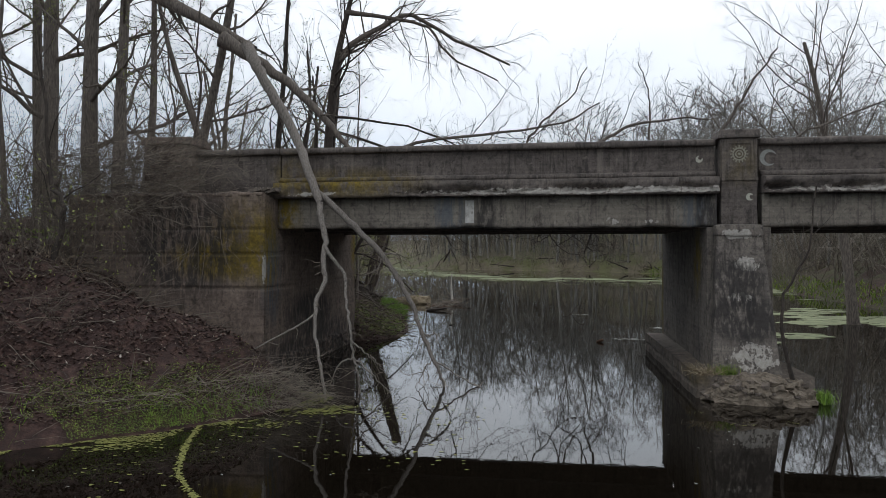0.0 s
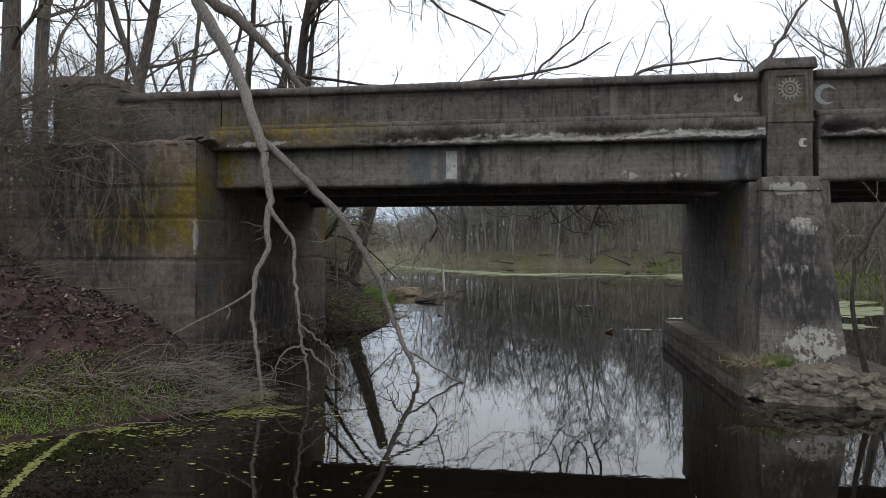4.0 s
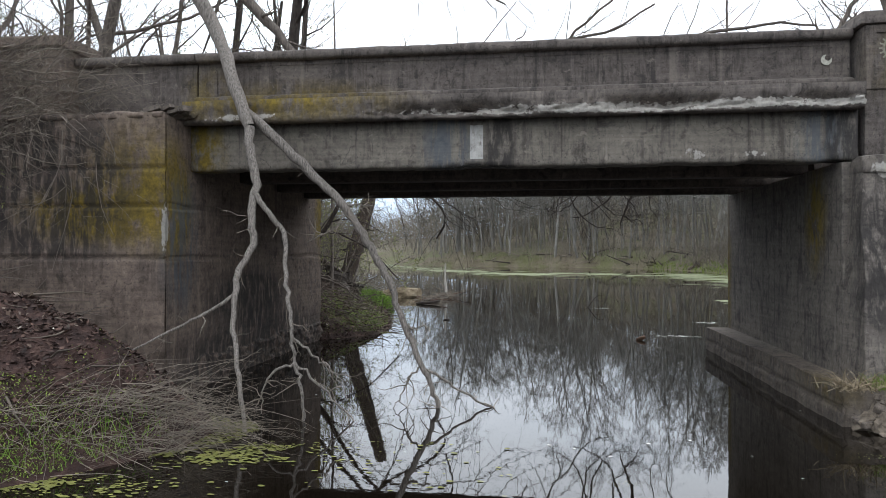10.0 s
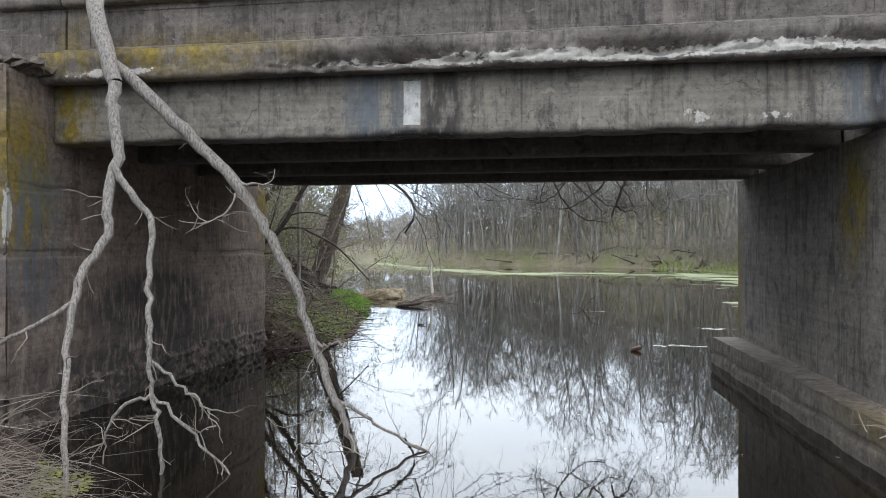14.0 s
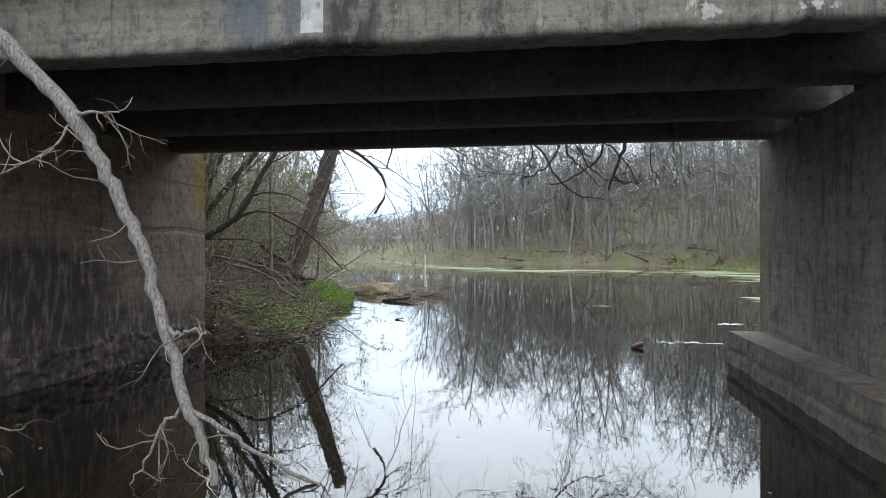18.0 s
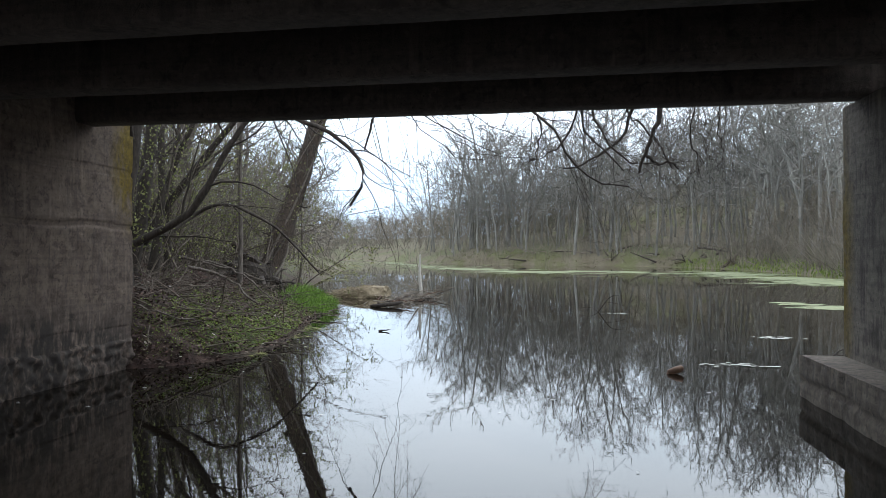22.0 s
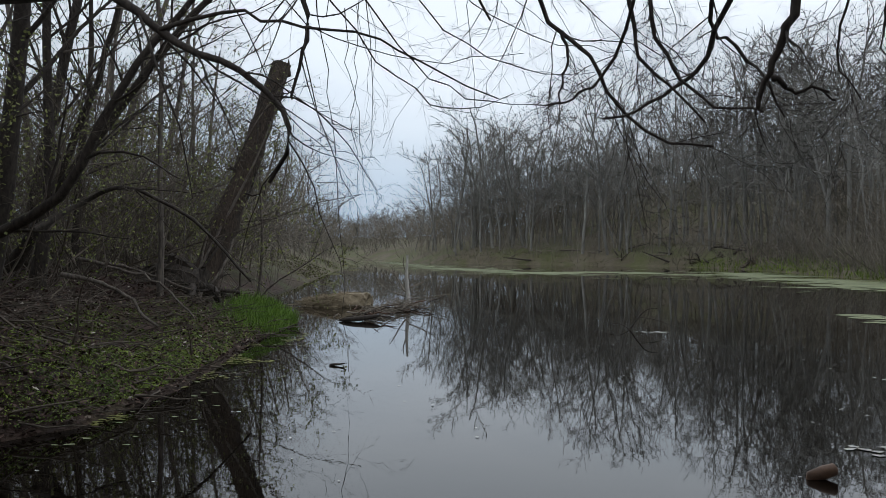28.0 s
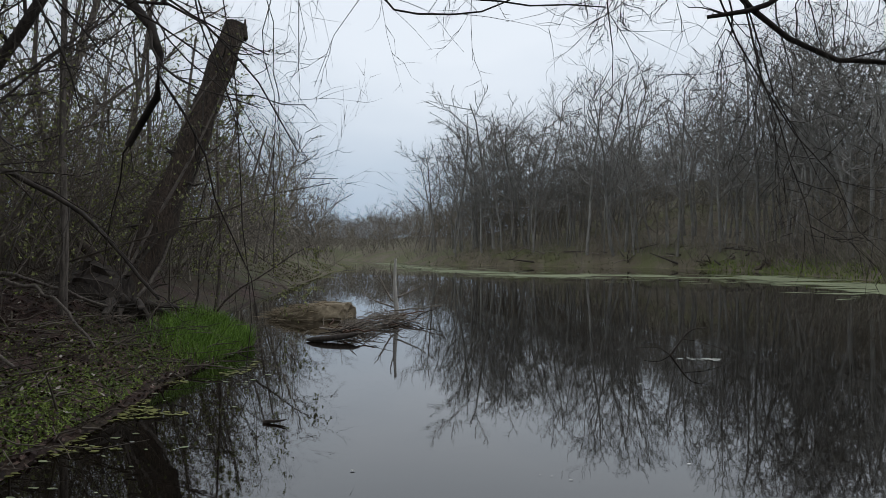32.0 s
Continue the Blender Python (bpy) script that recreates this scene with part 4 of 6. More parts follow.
DECK = [(10, 0.1, 0.02, 12, 42, 0.40, 0.12), (6, 0.18, 0.05, 6, 40, 0.5, 0.2), (4, 0.25, 0.04, 4, 40, 0.5, 0.1), (3, 0.25, 0.0, 0, 0, 0, 0)]
for seed, pts, r in ((31, [(1.4, 2.6, 5.0), (2.5, 3, 5.6), (4.2, 3, 5.8), (5.5, 3, 5.95), (6.5, 3, 6.1), (7.3, 3, 6.55)], 0.07),
                     (32, [(5.0, 3.2, 5.0), (5.5, 3, 5.65), (5.9, 3, 6.1), (6.6, 3, 6.75), (7.0, 3, 7.45)], 0.055),
                     (33, [(6.9, 2.6, 5.2), (7.6, 3, 5.7), (8.1, 3, 5.97), (9.0, 3, 6.1), (10.0, 3, 6.05)], 0.07),
                     (34, [(8.5, 3, 5.6), (8.54, 3, 6.5), (8.4, 3, 7.1), (8.25, 3, 7.55)], 0.035),
                     (35, [(10.0, 3, 5.0), (10.35, 3, 5.93), (10.7, 3, 6.5), (11.1, 3, 7.1), (11.55, 3, 7.75)], 0.075),
                     (36, [(11.3, 3, 5.1), (12.2, 3, 5.7), (13.2, 3.2, 6.1), (14.4, 3.4, 6.6)], 0.06),
                     (37, [(3.0, 2.4, 4.6), (4.0, 2.6, 5.3), (4.6, 2.7, 5.7), (5.0, 2.8, 6.1)], 0.04)):
    bough("fallen_branch", "dead bare branch lying across the bridge deck", seed, pts, r * 0.7, DECK, BARK, TWIG, group="branches on the deck")

# crown of the fallen tree that hangs over the far parapet
HANG = [(10, 0.1, 0, 12, 45, 0.4, 0.1), (6, 0.22, -0.05, 8, 42, 0.5, 0.12), (4, 0.28, 0.0, 6, 42, 0.5, 0.1), (3, 0.3, 0.0, 0, 0, 0, 0)]
SOFT = [(10, 0.1, 0, 3, 40, 0.25, 0.3), (5, 0.2, -0.05, 3, 40, 0.5, 0.2), (3, 0.25, 0, 0, 0, 0, 0)]
for seed, pts, r, sp in ((41, [(7.7, 6.3, 5.2), (7.45, 6.9, 4.3), (7.35, 6.92, 3.46), (7.27, 6.92, 3.19), (7.2, 6.92, 2.95), (7.12, 6.92, 2.71)], 0.055, SOFT),
                         (42, [(7.22, 6.92, 2.92), (7.35, 6.92, 2.83), (7.5, 6.92, 2.84), (7.64, 6.92, 2.75)], 0.022, SOFT),
                         (43, [(5.21, 7.14, 5.67), (5.33, 8.27, 4.76), (5.53, 8.61, 4.06), (5.99, 8.61, 3.57), (6.22, 8.61, 3.18), (6.63, 8.61, 2.78), (7.14, 8.61, 2.68)], 0.035, HANG),
                         (44, [(6.23, 7.26, 5.67), (6.29, 8.27, 4.65), (6.38, 8.61, 4.01), (6.45, 8.61, 3.65), (6.63, 8.61, 3.37), (7.06, 8.61, 2.92)], 0.035, HANG),
                         (45, [(5.71, 8.61, 3.86), (5.76, 8.61, 3.52), (5.65, 8.61, 3.18), (5.44, 8.61, 3.13)], 0.02, HANG),
                         (46, [(6.46, 7.26, 5.55), (6.53, 8.50, 4.09), (6.77, 8.61, 3.46), (7.11, 8.61, 3.09), (7.59, 8.61, 3.00)], 0.03, HANG),
                         (47, [(7.14, 7.26, 5.55), (7.11, 8.50, 3.97), (7.26, 8.61, 3.70), (7.59, 8.61, 3.33), (7.81, 8.72, 2.96)], 0.03, HANG),
                         (151, [(7.6, 7.2, 5.2), (7.3, 8.0, 4.2), (7.1, 8.6, 3.6), (6.88, 8.7, 3.32), (6.64, 8.65, 3.17), (6.32, 8.6, 3.02), (6.1, 8.6, 2.98)], 0.035, SOFT),
                         (152, [(6.6, 7.2, 5.2), (6.4, 8.1, 4.1), (6.15, 8.5, 3.45), (5.9, 8.5, 3.22), (5.75, 8.5, 3.16), (5.55, 8.5, 3.07)], 0.025, SOFT),
                         (48, [(8.0, 6.3, 5.2), (8.0, 7.2, 4.2), (7.9, 7.5, 3.6), (7.9, 7.6, 3.2), (8.1, 7.7, 2.9)], 0.018, HANG),
                         (49, [(8.5, 6.3, 5.2), (8.4, 7.6, 4.0), (8.3, 7.8, 3.5), (8.4, 7.9, 3.1)], 0.018, HANG)):
    bough("overhanging_branch", "dark bare branch hanging over the back of the bridge", seed, pts, r * 0.85, sp, BARK_DARK, BARK_DARK, group="branches behind the bridge")

# ---- trees by the abutment ----
BIG = [(10, 0.04, 0.02, 12, 55, 0.36, 0.18), (6, 0.16, 0.05, 7, 45, 0.45, 0.2), (4, 0.2, 0.02, 6, 42, 0.5, 0.15), (2, 0.25, 0.0, 4, 40, 0.55, 0.1), (1, 0.3, 0, 0, 0, 0, 0)]
for seed, b, lean, hgt, r, lv in ((51, (-9.1, 4.5), (0.02, 0, 1), 15, 0.28, 0), (52, (-9.9, 5.2), (-0.02, 0, 1), 14, 0.2, 0), (53, (-6.9, 3.4), (0, 0.02, 1), 14, 0.26, 1),
                                  (54, (-5.6, 2.6), (0.03, 0, 1), 14, 0.18, 0), (55, (-3.9, 3.0), (0.16, 0, 1), 12, 0.15, 0), (56, (-1.8, 3.6), (-0.55, 0.1, 1), 11, 0.15, 0),
                                  (57, (-9.3, 3.0), (-0.12, 0, 1), 9, 0.09, 1), (58, (-8.0, 7.5), (0.1, 0.1, 1), 13, 0.17, 1), (59, (-12.5, 5.0), (0.05, 0, 1), 13, 0.2, 1)):
    tree("tree", "tall bare tree on the bank with grey bark" if not lv else "bare tree with a few yellow-green spring buds", seed, np.array((*b, height(*b) - 0.15)), lean, hgt, r, BIG, leaves=2 * lv, group="trees on the bank")
tree("tree", "bare tree with long drooping limbs behind the bridge", 60, np.array((-1.7, 8.6, height(-1.7, 8.6) - 0.2)), (0, 0, 1), 12, 0.19,
     BIG, spline([(-1.7, 8.6, height(-1.7, 8.6) - 0.2), (-1.6, 8.4, 4.5), (-1.3, 8.2, 7.9), (-1.05, 8, 9.25), (-0.8, 8, 10.4), (-0.4, 8, 12.0)], 12), bark=BARK_DARK, group="trees on the bank")
LIMB = [(12, 0, 0, 9, 40, 0.4, 0.25), (6, 0.15, -0.02, 6, 40, 0.45, 0.2), (4, 0.2, -0.02, 5, 40, 0.5, 0.15), (3, 0.25, 0, 0, 0, 0, 0)]
DROOP = [(12, 0, 0, 14, 42, 0.40, 0.15), (6, 0.16, -0.04, 8, 40, 0.45, 0.15), (4, 0.2, -0.04, 6, 40, 0.5, 0.1), (2, 0.25, -0.02, 0, 0, 0, 0)]
bough("drooping_limb", "long arching bare limb of the tree behind the bridge", 61, [(-1.15, 8.1, 9.0), (-0.4, 8, 9.89), (0.8, 8, 10.5), (1.55, 8, 10.69), (2.7, 8, 10.0), (3.8, 8, 9.4), (4.8, 8, 8.9)], 0.10, DROOP)
bough("drooping_limb", "long bare limb bending down from its tree", 62, [(-0.7, 8, 10.9), (0.97, 8, 10.6), (2.1, 8, 10.2), (2.9, 8, 9.2), (4.4, 8, 8.4)], 0.07, DROOP)
bough("sapling", "thin straight bare sapling behind the bridge", 63, [(-2.0, 14.0, height(-2.0, 14.0) - 0.1), (-1.95, 13.9, 6.2), (-1.9, 13.9, 9.0), (-1.85, 13.9, 12)], 0.05, LIMB, category="tree")

# willow and bank trees across the water
WILLOW = [(10, 0.05, 0.02, 12, 40, 0.62, 0.36), (8, 0.13, 0.05, 9, 36, 0.5, 0.2), (5, 0.18, 0.04, 6, 38, 0.5, 0.12), (3, 0.22, 0.02, 4, 38, 0.55, 0.1), (2, 0.25, 0.0, 0, 0, 0, 0)]
for seed, base, lean, h_, r in ((64, (17.7, 14.0), (-0.06, 0, 1), 12.0, 0.2), (66, (20.6, 15.2), (0.05, 0.05, 1), 13.0, 0.19)):
    tree("willow", "bare spreading willow standing beyond the bridge", seed, np.array((*base, height(*base) - 0.2)), lean, h_, r, WILLOW, category="tree", group="willows")
bough("sapling", "thin bare sapling growing from the pier footing", 67, [(10.55, -1.3, 0.2), (10.3, -1.4, 1.2), (10.25, -1.4, 1.7), (10.42, -1.4, 2.24), (10.68, -1.4, 2.7), (10.8, -1.4, 3.2), (10.88, -1.4, 4.0)], 0.035, [(12, 0, 0, 6, 45, 0.35, 0.5), (5, 0.15, 0.08, 4, 40, 0.5, 0.2), (4, 0.2, 0.02, 0, 0, 0, 0)], BARK_DARK, TWIG_GREY, category="tree")

# ---- left bank beyond the bridge ----
snag = thing("leaning_snag", "leaning dead broken-topped trunk with torn roots on the bank", "dead tree", at=(0, 0, 0))
sl = spline([(-2.05, 15.2, 0.4), (-1.85, 15.5, 1.2), (-1.62, 16.0, 2.4), (-1.42, 16.5, 3.55), (-1.2, 17.05, 4.9), (-1.02, 17.55, 6.15)], 24)
sr = np.interp(np.linspace(0, 1, 25), [0, 0.08, 0.25, 0.6, 1], [0.46, 0.37, 0.29, 0.25, 0.20])
v_, f_ = tubes([(sl, sr * (1 + 0.06 * np.random.default_rng(3).normal(0, 1, 25)))], 18)
for k in range(len(v_)):
    v_[k] += np.array(noise.noise_vector(Vector(v_[k] * np.array((6.0, 6.0, 1.0))))) * 0.07
part("trunk", mesh_of("trunk", v_, f_, BARK_SNAG, True), snag, "ridged brown trunk")
rim = np.random.default_rng(8)
part("broken_top", mesh_of("broken_top", *tubes([(np.array([sl[-1] + (0.17 * np.cos(a), 0.17 * np.sin(a), -0.25), sl[-1] + (0.16 * np.cos(a) + 0.02, 0.16 * np.sin(a), rim.uniform(0.0, 0.16))]), np.array([0.07, 0.012])) for a in np.linspace(0, 6.28, 12)], 5), BARK_SNAG), snag, "splintered top")
rt = []
for a in np.linspace(-0.4, 6.0, 15):
    grow(rim, rt, (-2.0 + 0.3 * np.cos(a), 15.3 + 0.3 * np.sin(a), 0.95), (np.cos(a), np.sin(a), rim.uniform(-0.6, 0.1)), rim.uniform(0.7, 1.5), rim.uniform(0.05, 0.11), 0, [(6, 0.25, -0.08, 3, 40, 0.5, 0.3), (4, 0.3, -0.05, 0, 0, 0, 0)])
for lv, p, q in rt:
    part("root", mesh_of("root", *tubes([(p, q)], 6), BARK_DARK, True), snag, "dark exposed root")
bm = bmesh.new()
bmesh.ops.create_icosphere(bm, subdivisions=4, radius=1.0)
for v in bm.verts:
    v.co = Vector((v.co.x * 0.85 - 2.35, v.co.y * 0.6 + 15.25, v.co.z * 0.75 + 0.75)) + noise.noise_vector(v.co * 2.2) * 0.28 + noise.noise_vector(v.co * 7) * 0.09
part("root_plate", dressed(bm, BARK_DARK), snag, "dark torn root mass full of soil")
part("torn_root", mesh_of("torn_root", *tubes([(spline([(-2.2, 15.5, 1.15), (-2.5, 15.6, 1.45), (-2.75, 15.7, 1.7), (-3.05, 15.8, 1.88)], 8), np.linspace(0.16, 0.08, 9))], 9), BARK_SNAG, True), snag, "upturned root stump")
for _ in range(16):
    k = int(rim.integers(2, 22))
    a = rim.uniform(0, 6.28)
    d = unit((np.cos(a), np.sin(a), rim.uniform(-0.3, 0.6)))
    L = rim.uniform(0.2, 0.6)
    part("stub", mesh_of("stub", *tubes([(sl[k] + d * 0.15 + np.linspace(0, 1, 4)[:, None] * d * L + rim.normal(0, 0.02, (4, 3)), np.linspace(rim.uniform(0.025, 0.06), 0.01, 4))], 6), BARK_DARK, True), snag, "broken dead stub")
for k in range(6):
    a0, turns, s0 = rim.uniform(0, 6.28), rim.uniform(0.4, 1.4) * rim.choice((-1, 1)), rim.integers(1, 6)
    idx = np.arange(s0, 25)
    a = a0 + turns * 6.28 * (idx - s0) / 24
    off = np.stack([np.cos(a), np.sin(a), 0 * a], -1) * (sr[idx] + 0.02)[:, None]
    part("vine", mesh_of("vine", *tubes([(sl[idx] + off, np.linspace(rim.uniform(0.018, 0.04), 0.01, len(idx)))], 6), BARK_DARK if k % 2 else BARK, True), snag, "dead vine clinging to the trunk")
vn = []
for _ in range(90):
    k = int(rim.integers(3, 23))
    grow(rim, vn, sl[k] + rim.normal(0, 0.2, 3) * (1, 0.4, 0), rim.normal(0, 1, 3) * (1, 0.4, 1) + (0.4, -0.2, -0.1), rim.uniform(0.4, 1.3), 0.009, 0, [(6, 0.25, 0.0, 4, 50, 0.45, 0.2), (4, 0.3, 0, 0, 0, 0, 0)])
tagged(part("sprouts", mesh_of("sprouts", *limbs(vn, [0, 1]), TWIG), snag, "thin sprouting twigs"), kind="stuff")
v_, f_ = buds(rim, vn, 1, 2, 0.06)
tagged(part("buds", mesh_of("buds", v_, f_, LEAF), snag, "small yellow-green leaves"), kind="stuff")

bough("leaning_tree", "dark leaning trunk reaching over the water", 71, [(-3.2, 10.3, 0.9), (-2.76, 10.5, 1.73), (-2.25, 10.5, 2.0), (-1.37, 10.5, 2.47), (-0.75, 10.5, 3.47), (-0.14, 10.5, 4.31), (0.4, 10.5, 4.9), (1.3, 10.4, 5.8)], 0.10, LIMB, BARK_DARK, TWIG, category="tree")
bough("arching_branch", "dark branch arching down to the water", 72, [(-2.4, 11.2, 2.0), (-2.1, 12, 2.5), (-1.79, 12, 2.68), (-1.38, 12, 2.72), (-0.83, 12, 2.54), (-0.17, 12, 2.16), (0.36, 12, 1.7), (0.82, 12, 1.2)], 0.05, LIMB, BARK_DARK, TWIG)
for seed, pts, r in ((77, [(-2.6, 9.5, 0.8), (-2.3, 9.6, 2.4), (-2.0, 9.7, 4.5), (-1.7, 9.8, 7.0)], 0.20), (78, [(-4.6, 13.2, 1.3), (-3.2, 13.0, 3.0), (-1.7, 12.8, 4.6), (-0.4, 12.6, 5.8), (0.8, 12.6, 6.6)], 0.11), (79, [(-5.2, 14.0, 1.4), (-3.9, 13.8, 3.4), (-2.8, 13.6, 5.6), (-2.2, 13.4, 7.6)], 0.10), (73, [(-1.5, 8.5, 5.6), (-0.3, 8.8, 5.1), (0.65, 9, 4.62), (1.05, 9, 4.27), (1.62, 9, 3.94), (2.03, 9, 3.76), (2.51, 9, 3.39), (2.71, 9, 3.0), (2.45, 9, 2.45)], 0.065),
                     (74, [(-1.4, 8.5, 7.0), (1.0, 8.9, 6.2), (2.6, 9, 5.2), (2.84, 9, 4.48), (2.91, 9, 4.16), (2.81, 9, 3.79), (2.71, 9, 3.4)], 0.045),
                     (75, [(1.1, 9, 4.25), (1.96, 9, 4.41), (2.51, 9, 4.25), (3.17, 9, 4.15), (3.81, 9, 3.96), (4.34, 9, 3.65), (5.04, 9, 3.3)], 0.022),
                     (76, [(-1.5, 8.5, 7.5), (1.0, 9, 7.2), (3.0, 9.2, 6.4), (4.0, 9.3, 5.6), (4.6, 9.4, 4.9), (4.9, 9.5, 4.3)], 0.04)):
    bough("overhanging_branch", "dark bare branch reaching over the water", seed, pts, r, LIMB if r > 0.03 else SOFT, BARK_DARK, BARK_DARK, group="branches over the water")

THIN = [(8, 0.06, 0.02, 8, 45, 0.4, 0.25), (5, 0.16, 0.04, 6, 42, 0.5, 0.2), (4, 0.2, 0.02, 4, 40, 0.5, 0.1), (2, 0.3, 0, 0, 0, 0, 0)]
rng_t = np.random.default_rng(77)
for k, (x, y, r, h) in enumerate([(-3.3, 11.2, 0.16, 10), (-4.2, 10.6, 0.13, 9), (-3.7, 12.8, 0.11, 9), (-5.2, 12.2, 0.17, 12), (-4.6, 15.0, 0.09, 8), (-6.4, 15.5, 0.15, 11), (-5.6, 18.5, 0.08, 8), (-8.5, 20, 0.14, 11),
                                  (-7.2, 24, 0.09, 8), (-10.5, 27, 0.13, 11), (-9.0, 31, 0.08, 7), (-13, 36, 0.14, 11), (-6.6, 12.0, 0.1, 9), (-8.0, 13.5, 0.15, 12), (-9.5, 17, 0.12, 10), (-12, 23, 0.15, 12), (-15, 30, 0.16, 12), (-3.0, 20.3, 0.05, 5), (-12, 42, 0.09, 7), (-17, 50, 0.13, 9), (-19, 60, 0.12, 9)]):
    lean = (rng_t.uniform(-0.05, 0.3), rng_t.uniform(-0.15, 0.15), 1)
    tree("tree", "slender bare tree in the bank thicket with pale green buds", 80 + k, np.array((x, y, height(x, y) - 0.1)), lean, h, r, THIN, bark=BARK_DARK if k < 6 else BARK, leaves=1 + (k % 3 > 0), leaf_size=0.06 if y < 16 else 0.1, group="bank thicket")


for k, (x, y, lean, h) in enumerate(((-2.9, 19.9, (0.75, -0.3, 1), 3.4), (-4.3, 21.8, (0.5, -0.2, 1), 4.0), (-3.6, 18.6, (0.6, -0.5, 1), 3.0))):
    tree("leafing_shrub", "small shrub hung with yellow-green spring leaves", 180 + k, np.array((x, y, height(x, y) - 0.1)), lean, h, 0.03, [(7, 0.1, 0.02, 9, 48, 0.55, 0.1), (5, 0.18, 0.04, 6, 42, 0.5, 0.15), (3, 0.2, 0.02, 4, 40, 0.5, 0.1), (2, 0.25, 0, 0, 0, 0, 0)], leaves=4, leaf_size=0.055, category="shrub", group="leafing shrubs")


def scatter_stems(name, label, seed, places, size, r, mat, spec, spread=0.6, category="brush", up=1.0, along=(0, 0, 0), thin=False):
    """Many stems, each a turned and scaled copy of one of a few grown ones."""
    rng = np.random.default_rng(seed)
    kinds = []
    for _ in range(14):
        out = []
        grow(rng, out, (0, 0, 0), (0, 0, 1), size, r, 0, spec)
        kinds.append(joined([tubes([(p, q * (1.5 if thin and k == len(spec) - 1 else 1)) for lv, p, q in out if lv == k], 2 if thin and k == len(spec) - 1 else 3) for k in range(len(spec))]))
    pieces = []
    for x, y, z in places:
        d = unit(rng.normal(0, spread, 3) * (1, 1, 0.3) + (0, 0, up) + np.array(along))
        e = unit(np.cross(d, unit(rng.normal(0, 1, 3))))
        v, f = kinds[rng.integers(0, 14)]
        s = rng.uniform(0.5, 1.3)
        pieces.append(((v * s) @ np.stack([e, np.cross(d, e), d]) + (x, y, z - 0.05), f))
    return tagged(part(name, mesh_of(name, *joined(pieces), mat)), label, category, kind="stuff")


def on_land(seed, n, x0, x1, y0, y1, d0=0.05, d1=99.0, keep=None):
    rng = np.random.default_rng(seed)
    x, y = rng.uniform(x0, x1, n), rng.uniform(y0, y1, n)
    d = shore_distance(x, y)
    ok = (d > d0) & (d < d1) & ~((x > -4.6) & (x < 0.1) & (y > -0.85) & (y < 6.4)) & ~((x > 19.7) & (x < 24.5) & (y > -0.85) & (y < 6.4))
    if keep is not None:
        ok &= keep(x, y, d)
    x, y = x[ok], y[ok]
    return np.stack([x, y, land(x, y)], -1)


SHRUB = [(5, 0.12, 0.0, 5, 40, 0.5, 0.2), (3, 0.2, 0.02, 3, 40, 0.5, 0.2), (2, 0.25, 0, 0, 0, 0, 0)]
DENSE = [(5, 0.12, 0.03, 7, 38, 0.55, 0.1), (4, 0.2, 0.05, 5, 38, 0.5, 0.1), (2, 0.25, 0.02, 3, 40, 0.55, 0.1), (1, 0.3, 0, 0, 0, 0, 0)]
TANGLE = [(6, 0.2, -0.02, 7, 40, 0.5, 0.15), (4, 0.25, 0.0, 4, 40, 0.5, 0.15), (2, 0.25, 0, 0, 0, 0, 0)]
scatter_stems("bank_shrubs", "tangle of thin bare shrubs on the left bank", 101, on_land(101, 230, -12, -3.4, -8, 1.0, 1.6), 1.9, 0.012, TWIG, DENSE, thin=True)
scatter_stems("bank_thorns", "dry grey thorn stems over the leafy slope", 106, on_land(106, 150, -10, -2.2, -7, 0.5, 1.4, 7), 1.2, 0.008, TWIG_GREY, SHRUB, 1.0, up=0.6)
lv_ = on_land(107, 700, -11, -2.2, -6, 0.6, 1.6)
v_, f_ = buds(np.random.default_rng(107), [(0, np.array([q + (0, 0, 0.3), q + (0.4, 0.1, 1.9)]), 0) for q in lv_[:420]], 0, 5, 0.055)
tagged(part("spring_leaves", mesh_of("spring_leaves", v_, f_, LEAF)), "scattered yellow-green leaves on the bank shrubs", "leaves", kind="stuff")
bough("sapling", "dark crooked sapling in front of the abutment", 108, [(-3.8, -2.2, 0.8), (-3.85, -2.2, 2.4), (-3.7, -2.2, 3.4), (-3.65, -2.2, 3.8), (-3.95, -2.2, 4.15), (-4.05, -2.2, 5.6), (-4.3, -2.2, 7.0)], 0.075, LIMB, BARK_DARK, TWIG, category="tree")
rng_d = np.random.default_rng(9)
scatter_stems("bank_brambles", "dry grey brambles sweeping over the abutment ledge", 102, rng_d.uniform((-6.0, -1.1, 3.6), (-1.9, -0.1, 5.0), (170, 3)), 1.9, 0.011, TWIG_GREY, TANGLE, 0.35, up=0.05, along=(1.0, -0.1, 0), thin=True)
scatter_stems("bank_brambles", "thin brown brambles over the end of the parapet", 109, rng_d.uniform((-6.0, -1.0, 3.8), (-2.4, 0.2, 5.3), (110, 3)), 1.7, 0.009, TWIG, TANGLE, 0.5, up=0.1, along=(0.9, -0.1, 0), thin=True)
scatter_stems("hanging_vines", "thin brown vines hanging down the face of the abutment", 118, rng_d.uniform((-5.6, -1.05, 3.0), (-0.9, -0.8, 4.3), (70, 3)), 1.3, 0.008, TWIG, SHRUB, 0.45, up=-0.7, along=(0.5, -0.15, 0))
scatter_stems("bank_scrub", "dense brown scrub at the head of the bank", 119, on_land(119, 150, -13, -4.4, -5.5, 0.2, 3.0), 2.4, 0.011, TWIG, DENSE, 0.5, thin=True)
